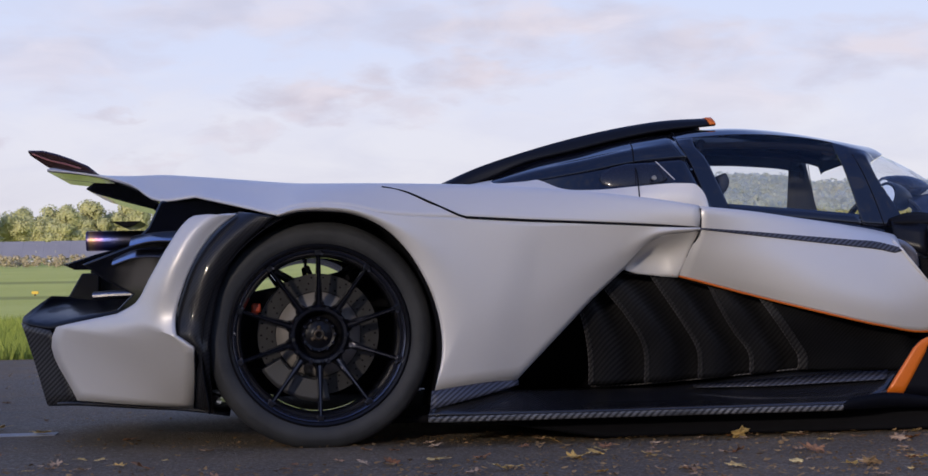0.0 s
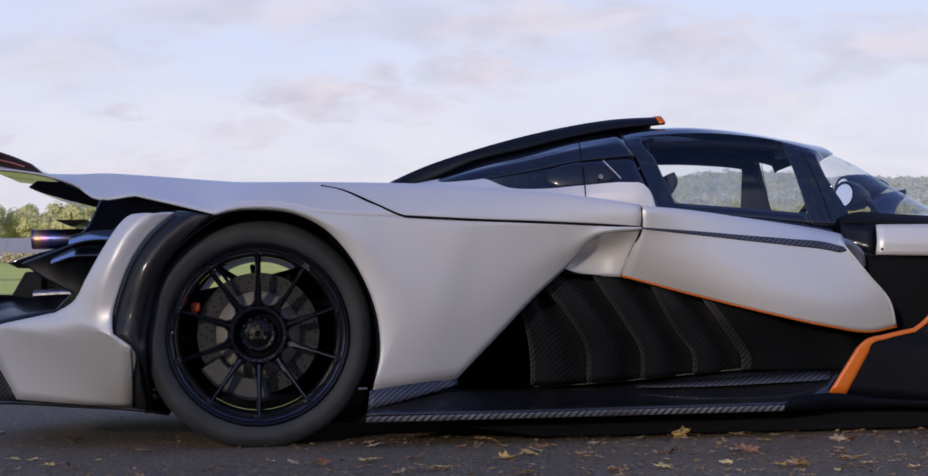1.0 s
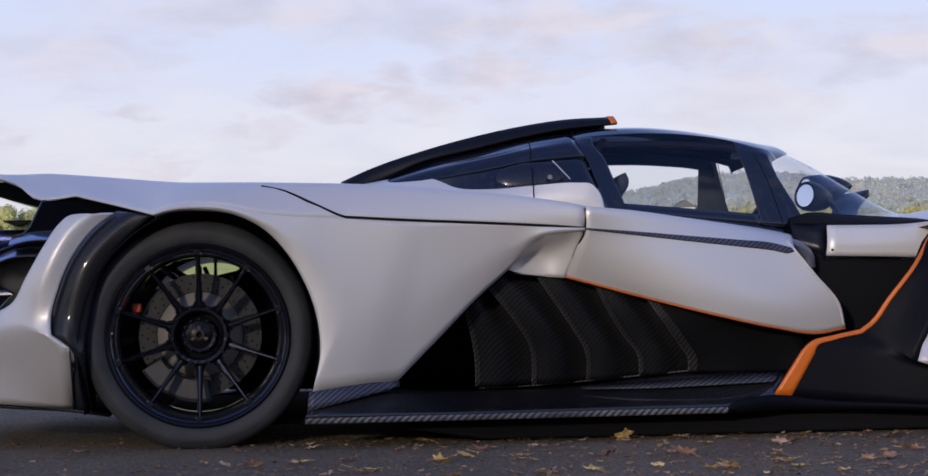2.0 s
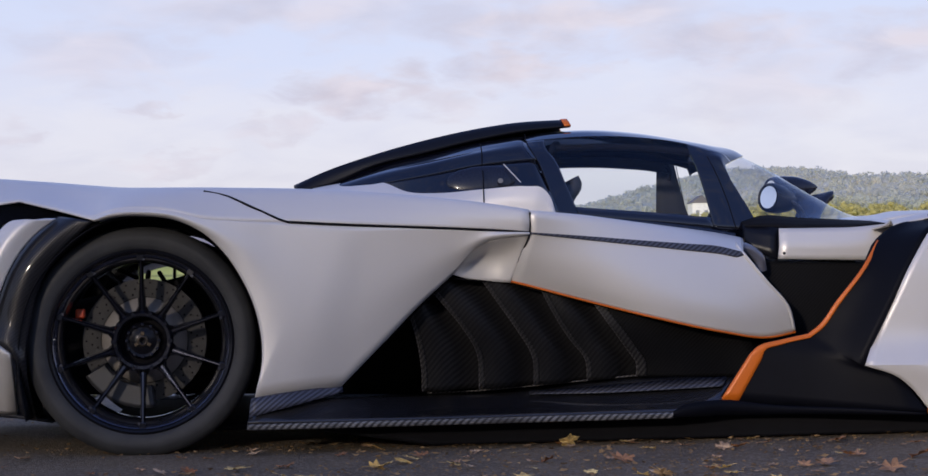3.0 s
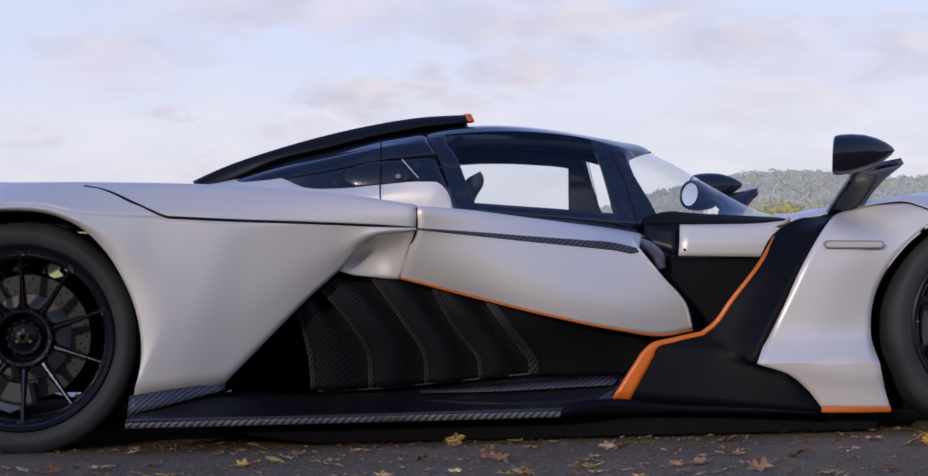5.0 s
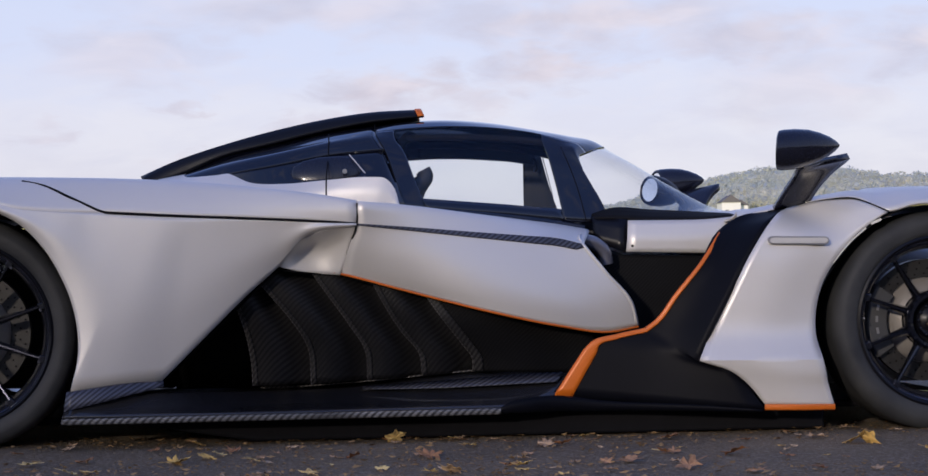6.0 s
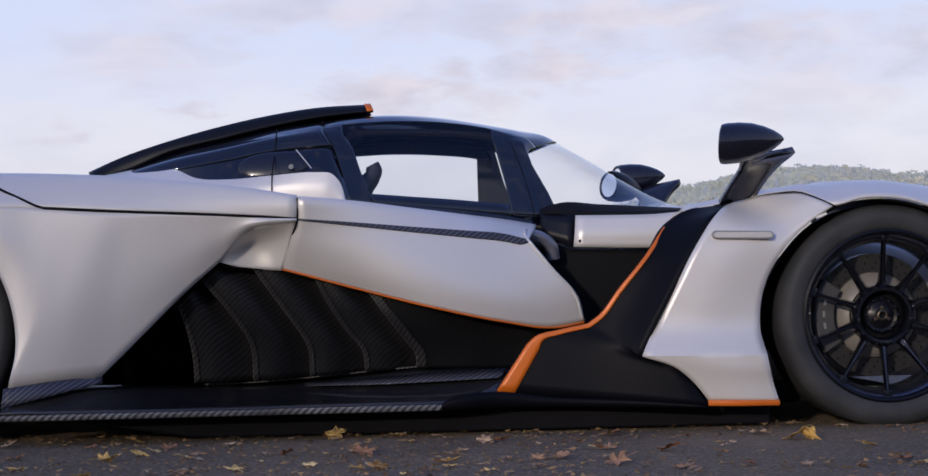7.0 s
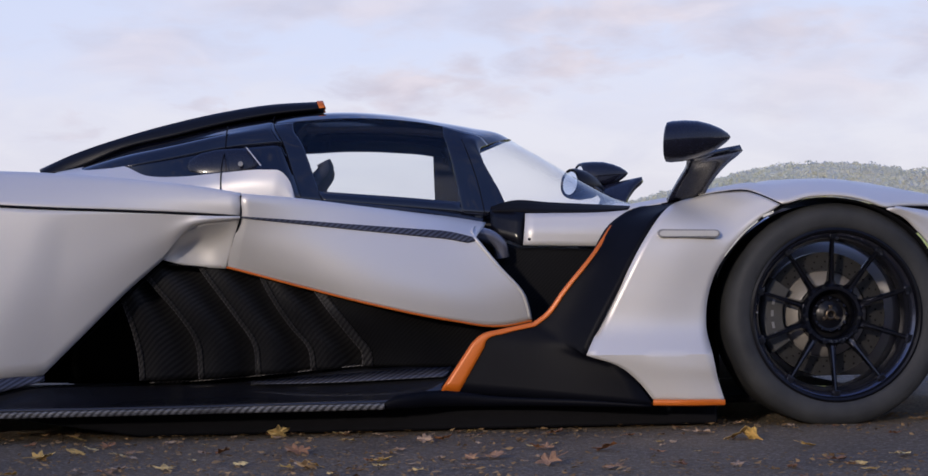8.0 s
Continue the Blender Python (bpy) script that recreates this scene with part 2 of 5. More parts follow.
PEARL = pearl_paint()
CARBON = carbon("dark_carbon", (0.007, 0.007, 0.009), (0.020, 0.021, 0.026), 0.0085, 0.34, 0.35, 0.22)
CARBON_EDGE = carbon("bright_carbon", (0.015, 0.015, 0.018), (0.26, 0.26, 0.27), 0.0165, 0.3, 0.6)
CARBON_FIN = carbon("matt_carbon", (0.005, 0.005, 0.006), (0.021, 0.020, 0.0205), 0.0125, 0.46, 0.0, 0.2)
CARBON_DIFFUSER = carbon("ribbed_carbon", (0.010, 0.010, 0.012), (0.075, 0.075, 0.08), 0.0135, 0.35, 0.3, 0.3, 8)
CARBON_SILL = carbon("sill_carbon", (0.012, 0.012, 0.016), (0.12, 0.12, 0.14), 0.0165, 0.34, 0.4)
CARBON_STRIP = carbon("strip_carbon", (0.016, 0.018, 0.028), (0.105, 0.112, 0.16), 0.0125, 0.4, 0.2)
HINGE = plain("grey_lacquer", (0.13, 0.13, 0.155), 0.3, 0.3, 0.6, 0.1)
GLOSS_BLACK = plain("gloss_black", (0.004, 0.0045, 0.009), 0.066, 0, 1.0, 0.2, spec=0.2)
for nd in GLOSS_BLACK.node_tree.nodes:
    if nd.bl_idname == "ShaderNodeBsdfPrincipled":
        nd.inputs["Coat IOR"].default_value = 1.55
SATIN_BLACK = plain("satin_black", (0.005, 0.0053, 0.0085), 0.36, 0, 0.15, 0.2, spec=0.18)
MATT_BLACK = plain("matt_black", (0.006, 0.006, 0.008), 0.8, 0, 0, 0.3, spec=0.12)
ORANGE = plain("orange_paint", (0.60, 0.135, 0.008), 0.38, 0.1, 0.15, 0.1)
DARK_METAL = plain("dark_wheel_lacquer", (0.022, 0.024, 0.038), 0.22, 0.8, 0.8, 0.15)
STEEL = plain("bare_steel", (0.42, 0.41, 0.42), 0.3, 1.0, 0, 0.15)
BELL = plain("disc_bell", (0.26, 0.24, 0.22), 0.45, 0.15, 0, 0.2)
CALIPER = plain("caliper_red", (0.42, 0.05, 0.012), 0.4, 0, 0.3, 0.1)
BRASS = plain("tarnished_nut", (0.09, 0.07, 0.05), 0.4, 0.8, 0, 0.2)
GREY_FIT = plain("grey_fitting", (0.30, 0.30, 0.31), 0.35, 0.5, 0.2, 0.1)
CABIN = plain("cabin_lining", (0.03, 0.032, 0.038), 0.7, 0, 0, 0.3)
TRIM_WHITE = plain("lamp_lens", (0.65, 0.64, 0.63), 0.25, 0.2, 0.6, 0.05)
GLASS = clear_glass("tinted_glass", (0.93, 0.95, 0.96), 0.4)
SCREEN = clear_glass("windscreen_glass", (0.97, 0.98, 0.99), 0.55, 2.8)
MIRROR = material("mirror_silver", (0.85, 0.86, 0.88), 0.02, 1.0)[0]
RUBBER, DISC, EXHAUST = rubber(), disc_metal(), exhaust_metal()
ASPHALT = asphalt()
FIELD = turf("field_turf", (0.51, 0.53, 0.095), (0.62, 0.63, 0.15))
LINE_PAINT = plain("worn_line_paint", (0.38, 0.38, 0.39), 0.8, 0, 0, 0.4, 30)
LEAF_GREEN = foliage("autumn_green", (0.51, 0.53, 0.24), (0.71, 0.67, 0.37))
# distance haze is put into these very pale leaf colours
LEAF_HAZED = foliage("hazed_far_wood", (0.71, 0.73, 0.67), (0.86, 0.83, 0.73), 0.03, 0.8)
LEAF_YELLOW = foliage("yellowing_hedge", (0.42, 0.41, 0.17), (0.62, 0.56, 0.22))
BARK = plain("bark", (0.07, 0.055, 0.04), 0.9, 0, 0, 0.3, 3)
LITTER = leaf_litter("dry_leaf", (0.26, 0.10, 0.03), (0.56, 0.40, 0.25))
LITTER_GOLD = leaf_litter("golden_leaf", (0.74, 0.44, 0.10), (0.84, 0.64, 0.27))
PANEL_BLUE = plain("solar_glass", (0.25, 0.245, 0.27), 0.55, 0.1, 0.0, 0.2, 0.5)
WALL_WHITE = plain("white_render", (0.75, 0.74, 0.72), 0.8, 0, 0, 0.06, 1)
ROOF_SLATE = plain("slate", (0.13, 0.12, 0.12), 0.7, 0, 0, 0.2, 2)
GRASS = foliage("grass_blade", (0.22, 0.28, 0.045), (0.44, 0.48, 0.10), 2.0)
LEAF_DARK = foliage("shade_wood", (0.035, 0.045, 0.018), (0.08, 0.085, 0.03), 0.3)
MARK_YELLOW = plain("yellow_plastic", (0.70, 0.48, 0.05), 0.5, 0, 0, 0.1)

CRUMB = foliage("leaf_crumb", (0.10, 0.050, 0.020), (0.56, 0.36, 0.16), 3.0)
LEAF_DRY = foliage("dry_verge_stalks", (0.46, 0.39, 0.25), (0.66, 0.57, 0.40), 0.2)
FLAP = plain("dark_red_flap", (0.035, 0.014, 0.014), 0.18, 0, 0.8, 0.2)
FLAP_LINE = plain("pink_line", (0.34, 0.12, 0.11), 0.4, 0, 0.2, 0.1)
# bright metal for black blades: the sky's streaks are put into the colour
BLADE_SHEEN = plain("blade_sheen_metal", (0.55, 0.57, 0.64), 0.2, 1.0, 0, 0.1)
CAL_GREY = plain("dull_caliper", (0.07, 0.07, 0.072), 0.5, 0.4, 0, 0.2)
FLOOR_CARBON = carbon("floor_carbon", (0.011, 0.011, 0.014), (0.034, 0.035, 0.042), 0.0085, 0.28, 0.9, 0.3)
# lighter, bluer wheel lacquer: sky sheen in the barrel is put into colour
RIM_SHEEN = plain("rim_sky_sheen", (0.10, 0.105, 0.14), 0.24, 0.9, 0.6, 0.12)
# carbon darkened for recessed parts: their shade is put into its colour
RECESS_SHADE = carbon("recess_shade_carbon", (0.004, 0.004, 0.005), (0.009, 0.009, 0.0095), 0.0095, 0.6, 0.0, 0.12)
BLISTER = plain("soft_black", (0.008, 0.0088, 0.018), 0.26, 0, 0.55, 0.2, spec=0.3)
# paler copies of the vane carbon: light along the edges, put into colour
VANE_EDGE = carbon("vane_edge_carbon", (0.014, 0.013, 0.014), (0.13, 0.12, 0.115), 0.0105, 0.4, 0.1, 0.3)
VANE_LIT = carbon("lit_band_carbon", (0.007, 0.007, 0.008), (0.050, 0.047, 0.046), 0.0125, 0.42, 0.05, 0.25)
BEZEL = plain("dark_bezel", (0.24, 0.24, 0.26), 0.35, 0.3, 0.2, 0.1)
FILM = plain("torn_film_scrap", (0.78, 0.77, 0.68), 0.25, 0, 0.4, 0.15, 60)
WING_GLOSS = plain("mirror_lacquer", (0.34, 0.35, 0.36), 0.14, 0.85, 0.5, 0.1)
PLATE = plain("matt_plate", (0.0036, 0.0040, 0.0070), 0.5, 0, 0.0, 0.25, spec=0.09)

# ---- mesh helpers ----
O = Vector((1.5, 0.80, 0.0))         # the car's base, on its centre line


def spline(pts, n, corners=()):
    """Points along a smooth curve through pts, n to each interval; corners stay sharp."""
    p = [Vector(q) for q in pts]
    out = []
    for i in range(len(p) - 1):
        d = max((p[i + 1] - p[i]).length, 1e-6)

        def tangent(j):
            if j == 0 or j == len(p) - 1 or j in corners:
                return (p[i + 1] - p[i]) / d
            a, b = max((p[j] - p[j - 1]).length, 1e-6), max((p[j + 1] - p[j]).length, 1e-6)
            return ((p[j] - p[j - 1]) / a * b + (p[j + 1] - p[j]) / b * a) / (a + b)
        t0, t1 = tangent(i) * d, tangent(i + 1) * d
        for k in range(n):
            u = k / n
            out.append((2 * u**3 - 3 * u**2 + 1) * p[i] + (u**3 - 2 * u**2 + u) * t0 + (3 * u**2 - 2 * u**3) * p[i + 1] + (u**3 - u**2) * t1)
    out.append(p[-1])
    return out


def grid_mesh(rows, origin=O, close=False):
    bm = bmesh.new()
    vs = [[bm.verts.new(q - origin) for q in row] for row in rows]
    m = len(rows[0])
    for a, b in zip(vs, vs[1:]):
        for j in range(m if close else m - 1):
            k = (j + 1) % m
            bm.faces.new((a[j], a[k], b[k], b[j]))
    return bm


def loft(rails, nu=4, nv=4, cu=(), cv=(), origin=O):
    """A surface through rails that have as many points each."""
    lines = [spline(r, nu, cu) for r in rails]
    cols = [spline([ln[i] for ln in lines], nv, cv) for i in range(len(lines[0]))]
    return grid_mesh(cols, origin)


def tidy(bm, angle=38):
    bmesh.ops.remove_doubles(bm, verts=bm.verts, dist=1e-5)
    bmesh.ops.recalc_face_normals(bm, faces=bm.faces)
    for f in bm.faces:
        f.smooth = True
    for e in bm.edges:
        if len(e.link_faces) == 2 and e.calc_face_angle(0) > radians(angle):
            e.smooth = False


def part(name, bm, mat, parent, label="", thick=0.0, at=None, bevel=0.0):
    """One mesh object under a thing or a part."""
    tidy(bm)
    me = bpy.data.meshes.new(name)
    bm.to_mesh(me)
    bm.free()
    me.materials.append(mat)
    ob = new(name, me)
    ob.parent = parent
    if at is not None:
        ob.matrix_basis = at
    if thick:
        s = ob.modifiers.new("thickness", "SOLIDIFY")
        s.thickness, s.offset, s.use_even_offset = thick, 0.0, False
    if bevel:
        b = ob.modifiers.new("edge", "BEVEL")
        b.width, b.segments, b.limit_method = bevel, 2, "ANGLE"
    if label:
        tagged(ob, label)
    return ob


def pair(name, bm, mat, parent, label="", thick=0.0, bevel=0.0):
    """A part on the near flank and its mirror image on the far one."""
    far = bm.copy()
    for v in far.verts:
        v.co.y = -v.co.y
    a = part(name, bm, mat, parent, label, thick, bevel=bevel)
    b = part(name, far, mat, parent, label, thick, bevel=bevel)
    return a, b


def sweep(pts, a, b=None, n=10, up=(0, 1, 0), steps=4, corners=(), origin=O, taper=None, cap=True):
    """A rod of elliptic section (half-axes a across, b along up) along a curve."""
    b = b or a
    line = spline(pts, steps, corners)
    rows = []
    for i, q in enumerate(line):
        d = (line[min(i + 1, len(line) - 1)] - line[max(i - 1, 0)]).normalized()
        u = Vector(up)
        u = (u - d * u.dot(d)).normalized()
        s = d.cross(u)
        k = 1.0 if taper is None else taper[0] + (taper[1] - taper[0]) * i / (len(line) - 1)
        rows.append([q + k * (a * math.cos(2 * math.pi * j / n) * s + b * math.sin(2 * math.pi * j / n) * u) for j in range(n)])
    bm = grid_mesh(rows, origin, close=True)
    if cap:
        bm.verts.ensure_lookup_table()
        bm.faces.new([bm.verts[j] for j in range(n)])
        bm.faces.new([bm.verts[len(rows) * n - 1 - j] for j in range(n)])
    return bm


def revolve(profile, n=72, axis="y"):
    """Turns (radius, along) points round an axis through the origin."""
    rows = []
    for r, h in profile:
        row = []
        for j in range(n):
            t = 2 * math.pi * j / n
            c, s = r * math.cos(t), r * math.sin(t)
            row.append(Vector((c, h, s)) if axis == "y" else Vector((h, c, s)))
        rows.append(row)
    return grid_mesh(rows, Vector(), close=True)


def prism(outline, y0, y1, origin=O):
    """A plate with an outline in the x-z plane, from y0 to y1."""
    bm = bmesh.new()
    a = [bm.verts.new(Vector((x, y0, z)) - origin) for x, z in outline]
    b = [bm.verts.new(Vector((x, y1, z)) - origin) for x, z in outline]
    bm.faces.new(a)
    bm.faces.new(b[::-1])
    for i in range(len(a)):
        j = (i + 1) % len(a)
        bm.faces.new((a[i], a[j], b[j], b[i]))
    return bm


def block(x0, x1, y0, y1, z0, z1, origin=O):
    return prism([(x0, z0), (x1, z0), (x1, z1), (x0, z1)], y0, y1, origin)


def between(a, b, f=0.5, off=(0, 0, 0)):
    return [tuple(p + (q - p) * f + o for p, q, o in zip(u, v, off)) for u, v in zip(a, b)]


# ---- the car ----
car = new("race_car")
car.location = O
tagged(car, "low pearl-white track car with carbon and orange edges on asphalt", "car")

# rear wing deck and shoulders: crest, shoulder line
crest = [(-.50, .30, .893), (-.40, .25, .884), (-.258, .20, .870), (-.15, .13, .857), (-.071, .07, .848), (.021, 0, .842), (.114, -.03, .839),
         (.188, -.04, .837), (.301, -.04, .834), (.466, -.04, .829), (.682, -.045, .817), (.935, -.06, .791), (1.112, -.072, .767), (1.236, -.084, .744)]
fold = [(-.504, .15, .802), (-.391, .10, .812), (-.257, 0, .7765), (-.136, -.12, .741), (-.071, -.145, .764), (.021, -.15, .771), (.114, -.15, .761),
        (.188, -.15, .741), (.301, -.14, .729), (.466, -.127, .723), (.682, -.12, .710), (.935, -.10, .698), (1.112, -.088, .688), (1.235, -.082, .678)]
inner = [(x, .45 if x < .9 else .41, z - (.006 if x < .3 else .030)) for x, _, z in crest]
brow = [(x, y + .07, z + .001) for x, y, z in crest]
middle = [(x, .80, z - (.006 if x < .3 else .030)) for x, _, z in crest]
shoulder = [tuple(Vector(p) + Vector((0, -.007, .007)) * min(1, max(0, (i - 2) / 3))) for i, p in enumerate(between(crest, fold, 0.5))]
# the wing grows out of the deck: the same skin, carried on to the trailing edge
tail = {0: [(-.90, .80, .950), (-.74, .80, .915), (-.60, .80, .895)], 1: [(-.90, .62, .943), (-.74, .60, .912), (-.60, .55, .895)], 2: [(-.897, .53, .938), (-.737, .50, .910), (-.607, .43, .897)],
        3: [(-.896, .49, .934), (-.735, .46, .908), (-.61, .38, .897)], 4: [(-.896, .45, .930), (-.736, .425, .906), (-.612, .34, .882)], 5: [(-.897, .41, .926), (-.738, .39, .905), (-.613, .30, .866)]}
skin_rails = [tail[i] + list(r) for i, r in enumerate((middle, inner, brow, crest, shoulder, fold))]
skin_lines = [spline(r, 4, (4, 6) if i == 5 else ()) for i, r in enumerate(skin_rails)]
skin = [spline([ln[i] for ln in skin_lines], 4) for i in range(len(skin_lines[0]))]
rear_deck = pair("rear_deck", grid_mesh(skin), PEARL, car, "pearl-white rear deck flowing into a ducktail", 0.006)[0]

# flank between the rear wheel and the door, with the cut-away edge of the side duct
top = [(-.136, -.12, .741), (-.071, -.145, .764), (.021, -.15, .771), (.114, -.15, .761), (.20, -.149, .739), (.28, -.142, .731), (.35, -.137, .727),
       (.41, -.13, .725), (.466, -.127, .723), (.53, -.125, .719), (.60, -.123, .715), (.66, -.121, .711), (.72, -.118, .708), (.80, -.112, .705),
       (.90, -.103, .70), (.99, -.097, .695), (1.10, -.089, .689), (1.235, -.082, .678)]
low = [(-.127, -.13, .739), (-.071, -.14, .751), (.021, -.14, .753), (.114, -.14, .741), (.207, -.14, .696), (.28, -.14, .620), (.326, -.14, .543),
       (.361, -.14, .458), (.380, -.14, .364), (.381, -.14, .290), (.356, -.14, .178), (.483, -.122, .192), (.626, -.075, .204), (.768, -.060, .344),
       (.886, -.045, .461), (.992, -.034, .554), (1.08, -.070, .648), (1.235, -.082, .6765)]
brim = between(top, low, 0.18, (0, -.004, 0))
belly = between(top, low, 0.55, (0, -.012, 0))
rear_flank = pair("rear_flank", loft([top, brim, belly, low], 5, 5, cu=(10, 12, 15)), PEARL, car, "pearl-white flank panel between rear wheel and door", 0.008)[0]
sc_hi = [(.992, -.034, .554), (1.026, -.052, .608), (1.08, -.070, .648), (1.155, -.079, .669), (1.235, -.082, .677)]
sc_mid = [(.992, -.026, .5535), (1.034, .010, .580), (1.088, .020, .600), (1.152, .008, .610), (1.215, -.040, .615)]
sc_lo = [(.992, -.022, .551), (1.036, .014, .538), (1.085, .028, .529), (1.135, .026, .525), (1.183, .013, .522)]
pair("flank_scoop", loft([sc_hi, sc_mid, sc_lo], 6, 8), PEARL, car, "pearl-white hollow at the mouth of the side duct", .006)
deck_lines = [spline([ln[i] for ln in [spline(r, 8) for r in (brow, crest, shoulder, fold)]], 10) for i in range(8 * 13 + 1)]


def on_deck(x, z, out=.0035):
    """The deck's outer surface at x, z, pushed out a little."""
    q = min((q for ln in deck_lines for q in ln if q.y < .25), key=lambda q: (q.x - x) ** 2 + (q.z - z) ** 2)
    return (x, q.y - out, z)


for sx in pair("panel_gap", sweep([on_deck(*q) for q in ((.205, .827), (.24, .820), (.278, .810), (.315, .794), (.349, .777), (.385, .760), (.418, .744), (.446, .731))] + [(.468, -.131, .724), (.682, -.124, .711),
                                   (.935, -.104, .699), (1.112, -.092, .689), (1.235, -.086, .680)], .0045, .003, 6, corners=(8,)), MATT_BLACK, rear_deck):
    sx.parent = car

# door: crest, carbon line, bulge, lower lip
d_in = [(1.239, .40, .725), (1.405, .41, .715), (1.59, .41, .70), (1.78, .41, .68), (1.941, .41, .667), (2.024, .40, .655)]
d_top = [(1.2395, -.0855, .744), (1.405, -.03, .731), (1.59, .04, .709), (1.78, .14, .688), (1.941, .27, .671), (2.024, .33, .658)]
d_line = [(1.237, -.082, .680), (1.405, -.05, .667), (1.589, -.01, .651), (1.776, .04, .636), (1.891, .075, .626), (1.973, .088, .606)]
d_mid = [(1.211, -.045, .61), (1.404, -.052, .57), (1.60, -.045, .53), (1.80, -.002, .50), (1.95, .052, .50), (2.049, .086, .511)]
d_low = [(1.196, -.008, .56), (1.40, -.030, .51), (1.64, -.044, .45), (1.86, .002, .41), (2.02, .064, .405), (2.130, .102, .416)]
d_lip = [(1.185, .017, .528), (1.40, 0, .468), (1.658, -.03, .399), (1.883, .02, .349), (2.055, .085, .325), (2.152, .120, .339)]
d_brow = [(x, y + .05, z + .001) for x, y, z in d_top]
doors = pair("door", loft([d_in, d_brow, d_top, d_line, d_mid, d_low, d_lip], 6, 5, cv=(3,)), PEARL, car, "pearl-white swollen door skin", 0.008)
door_cols = [spline(col, 16, (3,)) for col in zip(*[spline(r, 4) for r in (d_in, d_brow, d_top, d_line, d_mid, d_low, d_lip)])]
d_end = [r[5] for r in (d_top, d_line, d_mid, d_low, d_lip)]
pair("door_return", loft([d_end, [(x - .01, y + .05, z) for x, y, z in d_end], [(x - .05, y + .14, z) for x, y, z in d_end]], 5, 3), PEARL, car, "pearl-white front return of the door", .004)
edge_out = spline([r[5] for r in (d_line, d_mid, d_low, d_lip)], 6)
for nm in pair("door_bevel", loft([[tuple(q + Vector((-.012, -.0065, .002))) for q in edge_out], [tuple(q + Vector((-.003, -.0085, .003))) for q in edge_out], [tuple(q + Vector((.004, .004, .001))) for q in edge_out]], 1, 3), PEARL, doors[0], "", .002):
    nm.parent = car
strip_hi, strip_lo, strip_in = [], [], []
for k, col in enumerate(door_cols):
    f = k / (len(door_cols) - 1)
    wide = .005 + .026 * min(1, f / .85) if f < .9 else .031 - .20 * (f - .9)
    strip_hi.append(tuple(col[48] + Vector((0, -.0055, .001))))
    for line, goal in ((strip_in, wide * .5), (strip_lo, wide)):
        q, n = 48, 0.0
        while n + (col[q + 1] - col[q]).length < goal:
            n += (col[q + 1] - col[q]).length
            q += 1
        line.append(tuple(col[q].lerp(col[q + 1], (goal - n) / (col[q + 1] - col[q]).length) + Vector((0, -.006, 0))))
lip_pts = [(1.165, .016, .530)] + [(x, y - .004, z - .003) for x, y, z in d_lip]
arm = [(1.93, .205, .634), (1.985, .225, .624), (2.035, .243, .610), (2.064, .25, .585), (2.072, .255, .545)]
for k, dr in enumerate(doors):
    s = 1 if k == 0 else -1
    for nm, bm, mt, lb, th in (("carbon_strip", loft([strip_hi, strip_in, strip_lo], 1, 2), CARBON_STRIP, "woven carbon inlay strip", .003),
                               ("lower_lip", sweep(lip_pts, .0034, .003, 8, steps=6), ORANGE, "thin orange lower edge", 0),
                               ("hinge_arm", sweep(arm, .024, .034, 14), HINGE, "rounded grey hinge cover", 0),
                               ("door_gap", sweep([(1.2385, -.089, .744), (1.238, -.089, .700), (1.236, -.087, .678), (1.216, -.05, .62), (1.196, -.004, .56), (1.183, .012, .528)], .003, .003, 6), MATT_BLACK, "", 0)):
        if s < 0:
            for v in bm.verts:
                v.co.y = -v.co.y
        part(nm, bm, mt, dr, lb, th)

# side duct: inner wall, ceiling under the door, five curved vanes
wall_hi = [(.66, .36, .30), (.99, .32, .57), (1.2, .24, .53), (1.6, .15, .42), (2.06, .18, .335)]
wall_lo = [(.63, .40, .15), (.92, .36, .150), (1.2, .25, .158), (1.6, .14, .19), (2.06, .14, .18)]
pair("duct_wall", loft([wall_hi, wall_lo], 5, 4), RECESS_SHADE, car, "carbon wall of the side duct, recess shade in its colour", .006)
pair("duct_roof", loft([[(.64, 0, .21), (.985, .0, .540), (1.185, .035, .518), (1.658, -.02, .393), (2.06, .11, .320)],
                        [(.66, .36, .30), (.99, .32, .57), (1.2, .24, .53), (1.6, .15, .42), (2.06, .18, .335)]], 5, 2, cu=(1, 2, 3)), MATT_BLACK, car, "", .004)
VANES = [[(.83, .03, .50), (.86, .045, .41), (.885, .08, .32), (.897, .11, .24), (.899, .13, .17)],
         [(.90, .03, .535), (.955, .035, .468), (1.026, .055, .381), (1.078, .088, .292), (1.087, .12, .172)],
         [(1.07, .035, .565), (1.13, .04, .478), (1.205, .06, .371), (1.262, .09, .275), (1.268, .11, .181)],
         [(1.275, .03, .52), (1.325, .035, .420), (1.380, .058, .334), (1.435, .08, .263), (1.444, .105, .192)],
         [(1.445, .02, .465), (1.508, .015, .375), (1.570, .053, .295), (1.605, .08, .246), (1.608, .1, .203)]]
LAST = [(1.90, .10, .42), (1.93, .11, .37), (1.97, .12, .31), (2.0, .13, .26), (2.02, .13, .19)]
